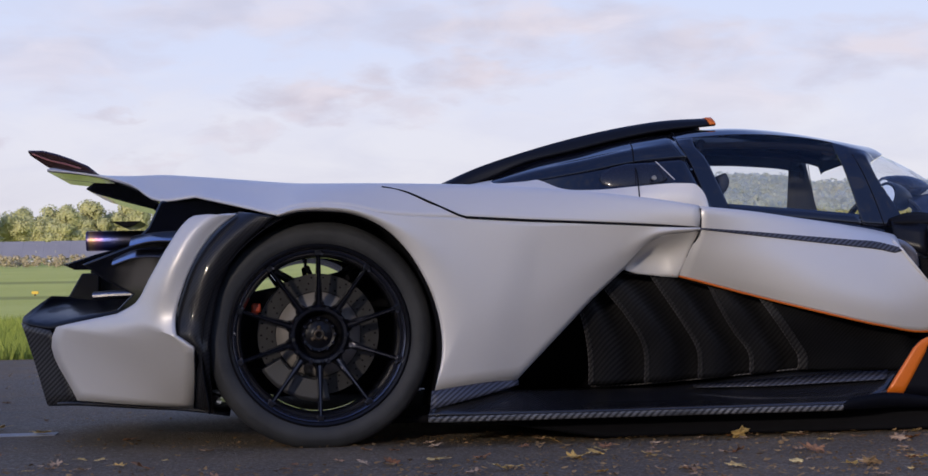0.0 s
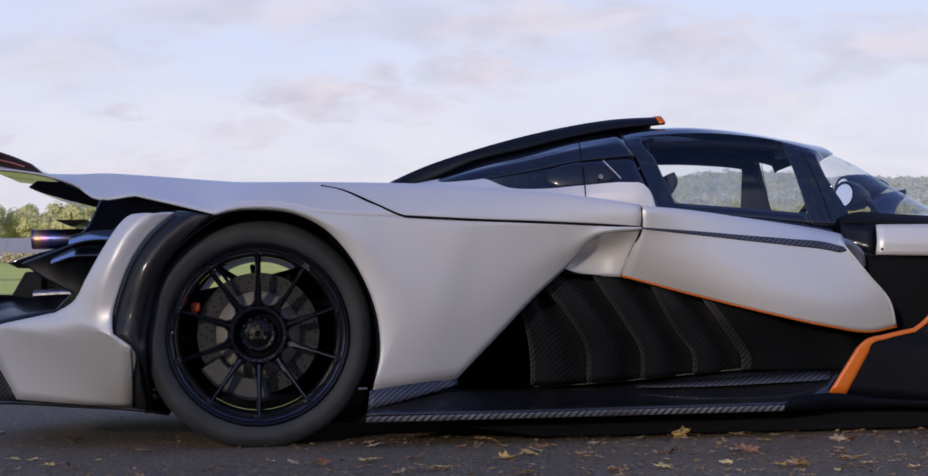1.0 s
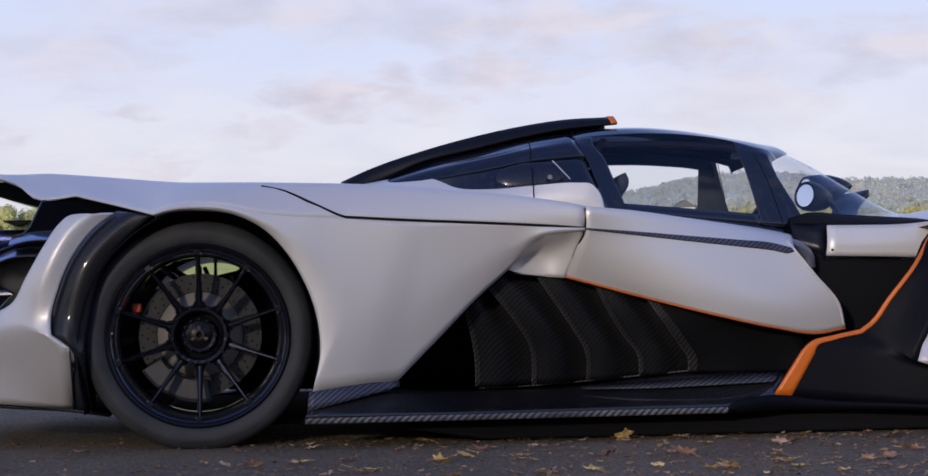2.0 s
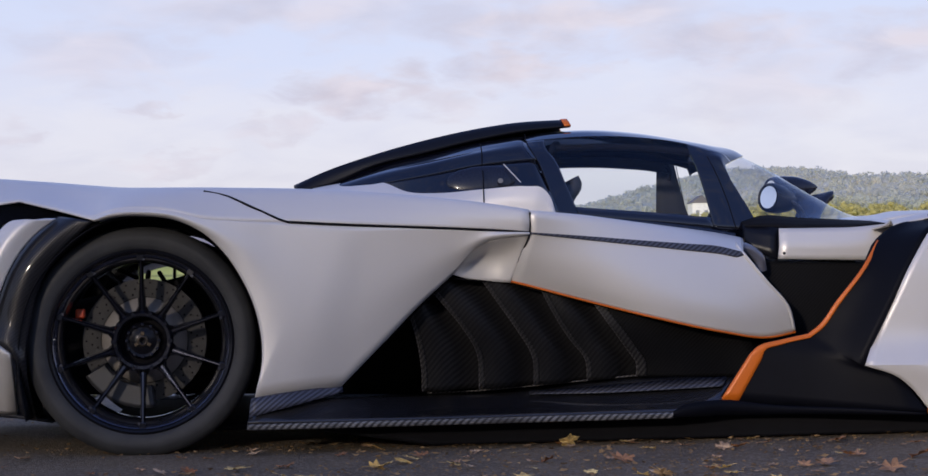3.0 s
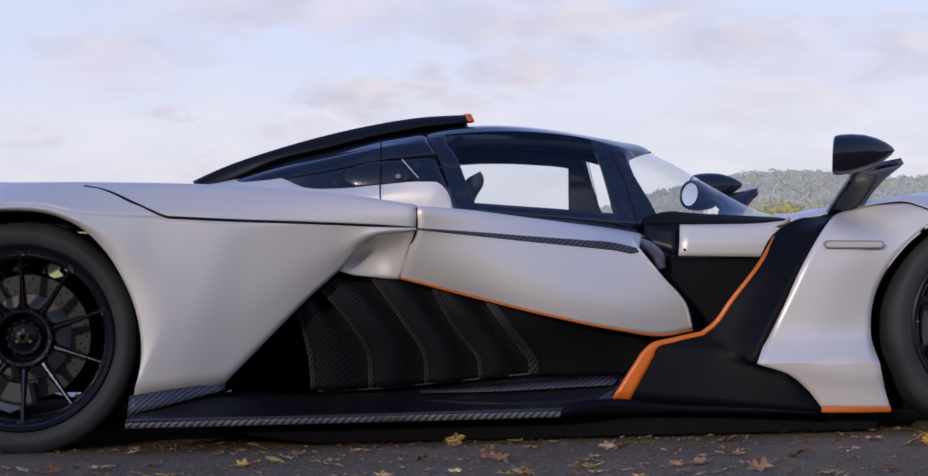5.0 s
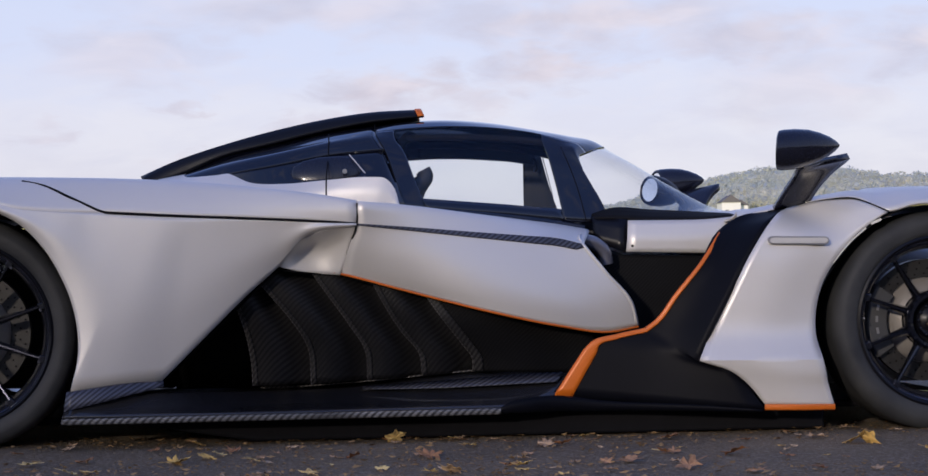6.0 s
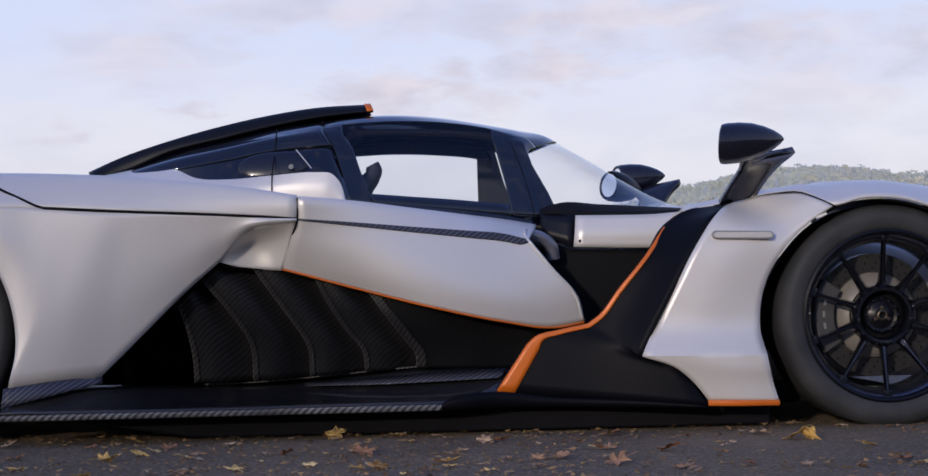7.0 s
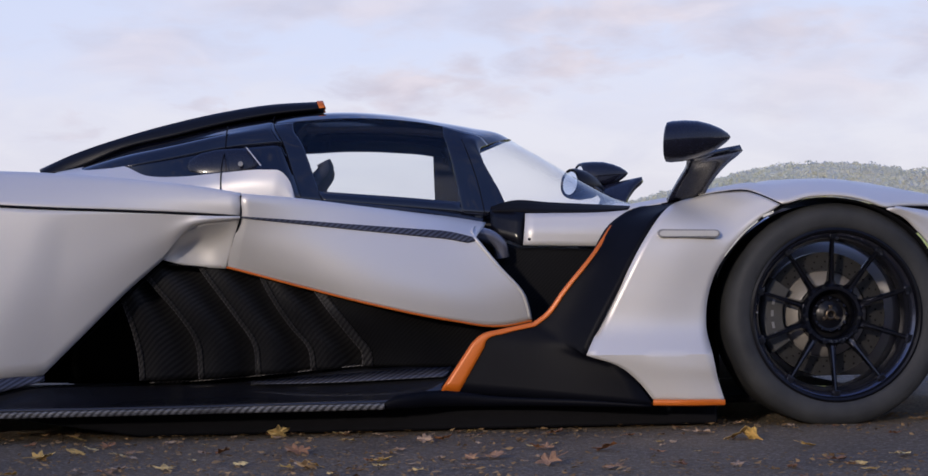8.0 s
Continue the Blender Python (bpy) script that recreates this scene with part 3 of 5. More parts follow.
for e, nxt in zip(VANES, VANES[1:] + [LAST]):
    # each blade sweeps back from its free edge and tucks in behind the next
    back = [(x + .03, y + (.06 if nxt is not LAST else 0), z) for x, y, z in nxt]
    near = between(e, back, .32, (0, -.020, 0))
    far = between(e, back, .72, (0, .008, 0))
    # the last blade takes the darker carbon, which carries its shade as colour
    pair("duct_vane", loft([e, near, far, back], 5, 3), CARBON_FIN if nxt is not LAST else RECESS_SHADE, car, "curved carbon guide vane", .003)
    pair("vane_edge", sweep([(x - .001, y - .002, z) for x, y, z in e], .0022, .0035, 6, steps=6), VANE_EDGE, car)
    # a thin paler strip paints the light beside each free edge
    band = [between(e, back, f, (0, -.0205 * math.sin(math.pi * f / .64) - .004, 0)) for f in (0, .035, .07)]
    pair("vane_lit_band", loft(band, 5, 2), VANE_LIT, car, "paler woven band along the blade, light put into its colour", .002)

# floor, skirt and its bright carbon edge
out_hi = [(.332, -.16, .100), (.60, -.163, .100), (.92, -.168, .101), (1.2, -.172, .102), (1.5, -.177, .103), (1.668, -.18, .104)]
in_rail = [(.356, -.13, .172), (.60, -.06, .165), (.92, .22, .153), (1.2, .21, .158), (1.56, .14, .195), (1.96, .0, .192)]
sill_mid = [(.345, -.145, .135), (.62, -.10, .128), (.92, .02, .118), (1.2, .03, .122), (1.54, -.02, .135), (1.86, -.085, .138)]
pair("floor", loft([in_rail, sill_mid, out_hi], 6, 5), FLOOR_CARBON, car, "dark carbon floor edge beside the duct", .006)
pair("skirt_edge", sweep([(x, y - .004, z - .011) for x, y, z in out_hi], .0095, .006, 8, steps=5), CARBON_EDGE, car, "bright woven carbon edge of the floor")
pair("floor_rail", sweep([(.92, .205, .158), (1.1, .20, .163), (1.3, .17, .178), (1.5, .13, .196), (1.62, .11, .206)], .003, .005, 6), VANE_EDGE, car)
pair("floor_strip", loft([[(1.25, .12, .160), (1.5, .06, .176), (1.7, .03, .190), (1.885, .0, .199)], [(1.25, .10, .152), (1.5, .0, .158), (1.7, -.035, .166), (1.862, -.05, .172)]], 5, 2), CARBON_SILL, car, "", .003)
pair("kick_up", loft([[(.345, -.152, .178), (.48, -.130, .195), (.63, -.072, .206)], [(.338, -.163, .120), (.47, -.152, .150), (.632, -.080, .186)]], 6, 3), CARBON_STRIP, car, "", .004)
# a black slab added where only the car's own shade lies
shade_slab = block(.36, 2.72, -.045, 1.645, .006, .080)
for v in shade_slab.verts:
    # its rear end is cut back like an arrow and rises off the ground
    if v.co.x + O.x < .5 and abs(v.co.y + O.y - .8) > .5:
        v.co.x += .55 if v.co.z + O.z < .04 else .10
part("under_car_shade", shade_slab, MATT_BLACK, car, "black slab standing in for the deep shade under the car", bevel=.008)
part("underbody", block(-.15, 3.30, .10, 1.50, .060, .085), MATT_BLACK, car, "black flat underbody", bevel=.01)

# front guide plate between door and front wheel, with orange edge
g_left = [(2.560, .02, .700), (2.47, .0, .686), (2.393, -.02, .639), (2.324, -.07, .545), (2.230, -.08, .436), (2.173, -.08, .363), (2.136, -.08, .338), (2.043, -.08, .319),
          (1.969, -.08, .300), (1.94, -.08, .273), (1.837, -.08, .128)]
g_right = [(2.642, .004, .713), (2.59, -.055, .690), (2.535, -.116, .661), (2.473, -.146, .578), (2.403, -.166, .451), (2.325, -.176, .308), (2.292, -.176, .236), (2.34, -.178, .217),
           (2.396, -.18, .195), (2.44, -.19, .155), (2.493, -.195, .078)]
g_mid = between(g_left, g_right, .45, (0, .012, 0))
plate = pair("guide_plate", loft([g_left, g_mid, g_right], 4, 5, cu=(6, 9)), PLATE, car, "satin black aero plate behind the front wheel", .008)
orange = [(2.393, -.028, .637), (2.324, -.078, .545), (2.230, -.088, .436), (2.173, -.088, .363), (2.136, -.088, .336), (2.043, -.088, .318), (1.969, -.088, .299), (1.942, -.088, .275), (1.842, -.088, .128)]
orange_in = [(2.400, -.03, .630), (2.334, -.082, .541), (2.242, -.092, .430), (2.184, -.092, .354), (2.142, -.092, .324), (2.046, -.092, .304), (1.990, -.092, .284), (1.982, -.092, .262), (1.902, -.092, .126)]
pair("orange_edge", loft([orange, between(orange, orange_in, .5, (0, -.001, 0)), orange_in], 5, 2, cu=(4, 7)), ORANGE, car, "burnt-orange painted edge", .008)
pair("foot_plate", loft([[(1.669, -.18, .100), (1.70, -.178, .118), (1.742, -.17, .126), (1.836, -.13, .131), (2.0, -.12, .110), (2.307, -.16, .092), (2.484, -.196, .078)],
                         [(1.669, -.10, .080), (1.72, -.10, .085), (1.80, -.08, .088), (1.90, -.05, .090), (2.05, -.05, .090), (2.307, -.05, .085), (2.484, -.05, .075)]], 5, 2), PLATE, car, "", .008)
pair("foot_fence", loft([[(1.669, -.18, .104), (1.70, -.178, .118), (1.742, -.172, .127), (1.836, -.14, .132), (2.0, -.13, .112), (2.307, -.165, .094), (2.484, -.198, .080)],
                         [(1.669, -.178, .086), (1.70, -.176, .086), (1.742, -.17, .086), (1.836, -.135, .086), (2.0, -.125, .084), (2.307, -.16, .078), (2.484, -.196, .074)]], 5, 2), PLATE, car, "", .004)

# front wing panel over and behind the front wheel
f_left = [(2.493, -.190, .095), (2.44, -.199, .159), (2.396, -.205, .196), (2.286, -.206, .237), (2.325, -.168, .308), (2.403, -.160, .451), (2.473, -.154, .578), (2.535, -.124, .661),
          (2.642, -.004, .714), (2.735, -.04, .731), (2.825, -.085, .732)]
f_right = [(2.712, -.190, .088), (2.692, -.200, .15), (2.681, -.214, .190), (2.672, -.218, .232), (2.665, -.160, .31), (2.671, -.148, .39), (2.694, -.148, .47), (2.745, -.15, .552),
           (2.797, -.15, .612), (2.85, -.15, .654), (2.908, -.148, .689)]
f_mid = between(f_left, f_right, .5, (0, -.012, 0))
front_fender = pair("front_fender", loft([f_left, f_mid, f_right], 5, 6, cu=(3,)), PEARL, car, "pearl-white front fender with a slim lamp slot", .008)
pair("fender_sill", sweep([(2.490, -.197, .088), (2.60, -.211, .086), (2.712, -.192, .084)], .0095, .006, 8), ORANGE, car, "burnt-orange lower edge of the fender")
t_out = [(2.46, .002, .684), (2.65, .0, .717), (2.74, -.04, .734), (2.825, -.083, .736), (2.912, -.146, .694), (2.998, -.15, .714), (3.061, -.15, .717), (3.123, -.15, .712), (3.185, -.15, .697), (3.238, -.146, .679), (3.30, -.11, .684), (3.389, -.06, .685), (3.52, .0, .68)]
t_crest = [(2.48, .12, .695), (2.66, .12, .725), (2.77, .11, .744), (2.86, .08, .761), (2.93, .06, .770), (3.0, .06, .775), (3.06, .06, .776), (3.12, .06, .775), (3.19, .06, .767), (3.25, .06, .758), (3.312, .06, .746), (3.40, .07, .728), (3.54, .09, .69)]
t_in = [(x, .42, z - .02) for x, y, z in t_crest]
pair("fender_top", loft([t_out, between(t_out, t_crest, .55, (0, -.01, .012)), t_crest, t_in], 5, 4), PEARL, car, "pearl-white crown over the front wheel", .008)
pair("fender_seam", sweep([(2.56, -.01, .702), (2.65, -.004, .7185), (2.74, -.045, .735), (2.822, -.088, .737), (2.85, -.109, .725), (2.91, -.154, .692)], .0022, .0022, 6), MATT_BLACK, car)
film = pair("torn_film", sweep([(2.728, -.158, .531), (2.745, -.1585, .553), (2.768, -.158, .580), (2.80, -.158, .612), (2.835, -.158, .640)], .0026, .0014, 6, steps=5, taper=(.5, 1.1)), FILM, car, "torn clear film along the arch edge")
for k, fm in enumerate(film):
    bm = prism([(2.852, .650), (2.870, .657), (2.886, .664), (2.884, .671), (2.866, .664), (2.850, .657)], -.1575, -.1555)
    if k:
        for v in bm.verts:
            v.co.y = -v.co.y
    part("film_flap", bm, FILM, fm)
n_a = [(3.244, -.142, .672), (3.303, -.134, .642), (3.346, -.13, .601), (3.377, -.13, .567), (3.43, -.13, .42), (3.45, -.13, .15)]
n_b = [(3.285, -.115, .678), (3.42, -.085, .655), (3.55, -.03, .60), (3.66, .03, .55), (3.80, .10, .40), (3.85, .12, .15)]
n_c = [(3.38, .42, .66), (3.48, .42, .645), (3.6, .42, .61), (3.7, .42, .57), (3.84, .42, .40), (3.88, .42, .15)]
pair("front_corner", loft([n_a, between(n_a, n_b, .5, (0, -.02, 0)), n_b, n_c], 4, 4, cv=(2,)), PEARL, car, "pearl-white bodywork ahead of the front wheel", .008)
pair("fender_vent", prism([(3.225, .62), (3.50, .58), (3.50, .672), (3.42, .69), (3.225, .692)], -.03, -.01), MATT_BLACK, car, "dark outlet slit between crown and corner panel")
noz_a = [(2.45, .36, .50), (2.8, .42, .48), (3.3, .48, .40), (3.9, .55, .25)]
noz_b = [(2.45, .42, .675), (2.8, .47, .655), (3.3, .52, .58), (3.9, .58, .40)]
noz_c = [(2.60, .80, .715), (2.85, .80, .70), (3.35, .80, .63), (3.95, .80, .42)]
nose_fill = [(2.45, .38, .12), (2.8, .42, .12), (3.3, .46, .12), (3.9, .55, .12)]
pair("nose", loft([nose_fill, noz_a, noz_b, noz_c], 5, 5), PEARL, car, "pearl-white nose between the front wheels", .008)

# lamp slot on the front fender, with three small marks
capsule = [(2.616 + sx * .083 + .0125 * math.cos(a), .6045 - sx * .002 + .0125 * math.sin(a)) for sx, a0 in ((1, -90), (-1, 90)) for a in [radians(a0 + 180 * i / 8) for i in range(9)]]


def slot(scale, y0, y1):
    bm = prism([(2.616 + (x - 2.616) * (1 if scale == 1 else .955), .6045 + (z - .6045) * scale) for x, z in capsule], y0, y1)
    for v in bm.verts:
        v.co.y += (v.co.x + O.x - 2.616) * -.03
    return bm


lamp = pair("lamp_slot", slot(1, -.1715, -.150), BEZEL, car, "grey bezel of a slim lamp")[0]
part("lamp_lens", slot(.68, -.1735, -.160), TRIM_WHITE, lamp, "pale slim lens")
for i in range(3):
    part("lens_mark", block(2.655 + i * .013, 2.663 + i * .013, -.1765, -.170, .5995, .6075), TRIM_WHITE, lamp)

# black rear structure, pod behind the rear wheel, diffuser
p_right = [(-.257, -.05, .750), (-.294, -.06, .724), (-.35, -.07, .668), (-.397, -.08, .594), (-.43, -.08, .511), (-.453, -.08, .418), (-.45, -.10, .367), (-.395, -.10, .329),
           (-.398, -.01, .22), (-.407, .10, .131)]
p_left = [(-.387, -.06, .742), (-.405, -.06, .733), (-.424, -.06, .715), (-.468, -.06, .652), (-.529, -.04, .550), (-.575, 0, .474), (-.639, .05, .437), (-.845, .185, .399),
          (-.861, .20, .365), (-.783, .19, .158)]
p_mid = between(p_right, p_left, .5, (0, -.022, 0))
pair("rear_pod", loft([p_right, p_mid, p_left], 6, 6, cu=(6, 7)), PEARL, car, "pearl-white boomerang panel behind the rear wheel", .012)
a_in = [(-.136, -.10, .738), (-.175, -.09, .705), (-.225, -.085, .66), (-.27, -.08, .605), (-.312, -.08, .52), (-.335, -.08, .42), (-.345, -.08, .36), (-.35, -.08, .30), (-.345, -.03, .20), (-.34, .06, .115)]
a_out = [(x + .004, y + .016, z) for x, y, z in p_right]
a_out[0] = (-.25, -.03, .755)
pair("arch_trim", loft([a_out, between(a_out, a_in, .5, (0, -.02, 0)), a_in], 5, 4), CARBON, car, "carbon trim round the back of the rear wheel arch", .006)
arch = [(-.35, -.10, .12), (-.372, -.10, .30), (-.33, -.10, .52), (-.22, -.10, .66), (-.10, -.11, .735), (.021, -.13, .750), (.114, -.13, .738), (.207, -.13, .694), (.28, -.13, .618), (.326, -.13, .541),
        (.361, -.13, .456), (.378, -.13, .362), (.379, -.13, .29), (.356, -.13, .12)]
pair("rear_arch_liner", loft([arch, [(x, .10, z) for x, y, z in arch], [(x, .30, z - .02) for x, y, z in arch]], 4, 2), MATT_BLACK, car, "", .004)
f_arch = [(2.70, -.14, .09), (2.675, -.14, .25), (2.665, -.14, .38), (2.70, -.14, .47), (2.752, -.14, .546), (2.803, -.14, .606), (2.895, -.14, .671), (3.0, -.14, .706), (3.12, -.14, .704),
          (3.253, -.125, .662), (3.36, -.12, .575), (3.43, -.12, .42), (3.45, -.11, .15)]
pair("front_arch_liner", loft([f_arch, [(x, .10, z) for x, y, z in f_arch], [(x, .42, z - .01) for x, y, z in f_arch]], 4, 2), MATT_BLACK, car, "", .004)
pair("rear_frame", prism([(-.505, .803), (-.391, .812), (-.257, .785), (-.14, .745), (-.25, .70), (-.39, .60), (-.43, .47), (-.55, .43), (-.66, .44), (-.60, .50), (-.69, .55), (-.76, .60), (-.60, .66), (-.545, .72)], .14, .22), GLOSS_BLACK, car,
     "gloss black frame under the rear deck", bevel=.006)
pair("blade", sweep([(-.40, .10, .684), (-.47, .11, .687), (-.54, .12, .685), (-.60, .13, .672)], .007, .046, 14, up=(0, .93, .36)), BLADE_SHEEN, car, "gloss black air blade, its sky sheen put into the colour")
pair("blade", sweep([(-.43, .10, .630), (-.51, .11, .636), (-.59, .13, .634), (-.655, .15, .614)], .007, .046, 14, up=(0, .93, .36)), BLADE_SHEEN, car)
part("diffuser_vane", prism([(-.868, .607), (-.83, .588), (-.66, .585), (-.56, .60), (-.58, .66), (-.66, .665), (-.76, .64)], .60, 1.0), GLOSS_BLACK, car, "gloss black vane under the exhaust", bevel=.004)
part("gearbox_cover", prism([(-.78, .585), (-.60, .58), (-.55, .46), (-.72, .46)], .62, .98), SATIN_BLACK, car, "", bevel=.008)
part("rear_crash_box", prism([(-.845, .497), (-.80, .575), (-.74, .575), (-.74, .44), (-.86, .44)], .55, 1.05), SATIN_BLACK, car, "", bevel=.006)
part("heat_shield", sweep([(-.735, .30, .496), (-.68, .29, .499), (-.60, .28, .500)], .015, .03, 14), STEEL, car, "bare metal heat shield")
part("exhaust_pipe", revolve([(.0, -.50), (.033, -.50), (.036, -.62), (.036, -.80), (.034, -.803), (.031, -.80), (.030, -.62), (0, -.62)], 32, "x"), EXHAUST, car, "heat-blued central exhaust pipe",
     at=Matrix.Translation(Vector((0, .775, .692)) - Vector((O.x, O.y, 0))))
part("exhaust_winglet", prism([(-.705, .756), (-.60, .756), (-.62, .742), (-.66, .735)], .62, .98), SATIN_BLACK, car, bevel=.002)
side_a = [(-.868, .204, .386), (-.825, .20, .27), (-.786, .196, .150)]
side_b = [(-.972, .30, .413), (-.93, .30, .28), (-.891, .30, .140)]
side_c = [(-.972, .80, .43), (-.95, .80, .28), (-.91, .80, .140)]
pair("diffuser_side", loft([side_a, side_b, side_c], 4, 3, cv=(1,)), CARBON_DIFFUSER, car, "ribbed carbon corner of the diffuser", .008)
pair("diffuser_top", loft([[(-.868, .204, .390), (-.75, .12, .418), (-.60, .06, .452)], [(-.972, .30, .416), (-.86, .36, .445), (-.62, .36, .46)], [(-.941, .42, .462), (-.84, .50, .470), (-.62, .50, .47)],
                               [(-.90, .50, .497), (-.83, .56, .492), (-.62, .6, .48)]], 4, 3), SATIN_BLACK, car, "black upper face of the diffuser", .006)
pair("rear_floor", loft([[(-.891, .30, .140), (-.786, .19, .146), (-.59, .155, .133), (-.407, .095, .122), (-.29, .07, .106)], [(-.91, .80, .140), (-.80, .80, .15), (-.59, .8, .14), (-.40, .8, .125), (-.29, .8, .106)]], 4, 3), CARBON, car, "", .012)

# wing: outer planes that rise to a taller middle
w_near = [(-.500, .152, .804)] + tail[5][::-1]
# the underside runs almost level from tip to tip
under = [[(x, y + (.80 - y) * f, z - d * f - .004) for (x, y, z), d in zip(w_near, (.030, .016, .004, .0))] for f in (.01, .15, .5, 1.0)]
pair("rear_wing", loft(under, 5, 5), WING_GLOSS, car, "glossy underside of the ducktail wing", .003)
part("wing_box", prism([(-.775, .862), (-.745, .884), (-.634, .876), (-.516, .826), (-.542, .789), (-.635, .814), (-.74, .846)], .45, 1.15), GLOSS_BLACK, car, "gloss black box under the wing", bevel=.006)
flap = [(-.983, 1.006), (-.93, 1.005), (-.88, .992), (-.836, .976), (-.776, .950), (-.738, .918), (-.803, .930), (-.853, .934), (-.914, .947), (-.973, .988)]
flap_part = part("wing_flap", prism(flap, .57, 1.03), FLAP, car, "dark red-brown raised middle flap of the wing", bevel=.006)
part("flap_line", sweep([(-.965, .566, .993), (-.90, .566, .968), (-.85, .566, .956), (-.80, .566, .940)], .003, .003, 6), FLAP_LINE, flap_part, "thin pink line along the flap")

# cabin: roof, quarter panels, glass
def sliced(stations, nu, nv, cv=()):
    """Smooth grid through stations (each a list of points down the side)."""
    rails = [spline([st[i] for st in stations], nu) for i in range(len(stations[0]))]
    return [spline([r[k] for r in rails], nv, cv) for k in range(len(rails[0]))]


REAR = [[(.56, .80, .872), (.57, .72, .868), (.60, .655, .862), (.605, .632, .857), (.612, .615, .850)],
        [(.80, .80, .958), (.795, .71, .953), (.79, .635, .938), (.79, .585, .907), (.80, .555, .876)],
        [(1.0, .80, .998), (.99, .70, .992), (.975, .62, .978), (.965, .566, .942), (.97, .537, .903)],
        [(1.16, .80, 1.032), (1.157, .70, 1.028), (1.157, .615, 1.018), (1.157, .558, .980), (1.157, .532, .936)],
        [(1.32, .80, 1.058), (1.32, .70, 1.055), (1.316, .61, 1.046), (1.318, .556, 1.008), (1.345, .526, .955)]]
FORE = [[(1.32, .80, 1.057), (1.32, .70, 1.049), (1.316, .65, 1.041), (1.317, .588, 1.020), (1.318, .558, 1.001), (1.345, .526, .953), (1.375, .476, .86), (1.408, .42, .748)],
        [(1.38, .80, 1.066), (1.38, .70, 1.058), (1.38, .65, 1.050), (1.382, .590, 1.026), (1.385, .562, .997), (1.412, .525, .950), (1.442, .475, .86), (1.483, .42, .738)],
        [(1.55, .80, 1.0755), (1.55, .70, 1.069), (1.55, .65, 1.060), (1.55, .590, 1.036), (1.55, .563, 1.006), (1.55, .524, .955), (1.57, .474, .855), (1.60, .42, .725)],
        [(1.72, .80, 1.0655), (1.72, .70, 1.058), (1.72, .65, 1.049), (1.72, .590, 1.031), (1.72, .562, 1.001), (1.73, .523, .950), (1.745, .473, .845), (1.76, .42, .709)],
        [(1.90, .80, 1.0375), (1.90, .70, 1.029), (1.90, .64, 1.020), (1.90, .580, 1.004), (1.90, .552, .976), (1.912, .514, .928), (1.933, .466, .825), (1.955, .41, .690)],
        [(2.03, .80, 1.011), (2.01, .70, 1.008), (1.985, .625, 1.000), (1.965, .565, .984), (1.96, .538, .958), (1.98, .502, .905), (2.008, .460, .81), (2.028, .40, .688)],
        [(2.13, .80, .986), (2.11, .70, .983), (2.07, .625, .974), (2.03, .56, .964), (2.005, .520, .948), (2.028, .490, .880), (2.076, .453, .782), (2.110, .405, .690)],
        [(2.158, .80, .972), (2.135, .70, .967), (2.10, .63, .955), (2.055, .567, .938), (2.022, .512, .916), (2.033, .487, .872), (2.080, .452, .778), (2.114, .405, .690)]]
for st in REAR[:-1]:
    (x, y, z), (x3, y3, z3) = st[2], st[3]
    st[2] = (x, y + .040, z)
    st.insert(3, (x * .5 + x3 * .5, y3 + .028, z3 + .012))
REAR[-1] = FORE[0][:6]
rear_shell, fore_shell = sliced(REAR, 6, 6), sliced(FORE, 8, 6, (3,))
pair("engine_cover", grid_mesh(rear_shell), GLOSS_BLACK, car, "gloss black engine cover", .004)
# the near flank is glass up to the roof's edge; on the far one a deep header closes it off
part("roof", grid_mesh([c[:19] for c in fore_shell]), GLOSS_BLACK, car, "gloss black roof shell rolling into the side windows", .002)
for cols in ([c[:31] for c in fore_shell[:37]], [c[:25] for c in fore_shell[36:]]):
    far_roof = grid_mesh(cols)
    for v in far_roof.verts:
        v.co.y = -v.co.y
    part("roof", far_roof, GLOSS_BLACK, car, "gloss black roof shell with a deep header", .002)
pair("b_pillar", grid_mesh([c[18:] for c in fore_shell[:9]]), GLOSS_BLACK, car, "gloss black pillar", .002)
part("a_pillar", grid_mesh([c[18:] for c in fore_shell[32:]]), GLOSS_BLACK, car, "gloss black windscreen pillar", .004)
pair("window_foot", grid_mesh([c[40:] for c in fore_shell[8:33]]), GLOSS_BLACK, car, "", .004)
for gl in pair("side_window", grid_mesh([c[18:41] for c in fore_shell[8:33]]), GLASS, car, "lightly tinted flush side window"):
    gl.visible_shadow = False
# inner trim round the far opening
part("window_trim", grid_mesh([[Vector((q[0], 1.6 - q[1] - .012, q[2])) for q in ln] for ln in sliced([[(1.888, .514, .965), (1.893, .466, .825), (1.90, .41, .690)], [(1.955, .514, .965), (2.00, .466, .825), (2.058, .41, .690)]], 3, 5)]), CABIN, car, "", .006)
# upper flank of the engine cover, rounded, over a recessed dark panel
q_line = [st[-1] for st in REAR]
q_low = [(.62, .62, .84), (.78, .56, .835), (.95, .50, .81), (1.157, .43, .785), (1.41, .415, .752)]
q_in = [(x, y + .002, z - .001) for x, y, z in q_line]
q_in2 = [(x, y + .001, z) for x, y, z in between(q_line, q_low, .5)]
pair("quarter_recess", loft([q_in, q_in2, q_low], 6, 5), GLOSS_BLACK, car, "recessed dark panel behind the door", .006)
wq_t = [(.555, .665, .868), (.66, .645, .885), (.745, .605, .892), (.809, .550, .877), (.885, .49, .842), (1.0, .455, .835), (1.142, .42, .844), (1.30, .392, .851), (1.340, .388, .847), (1.366, .386, .822), (1.389, .384, .757)]
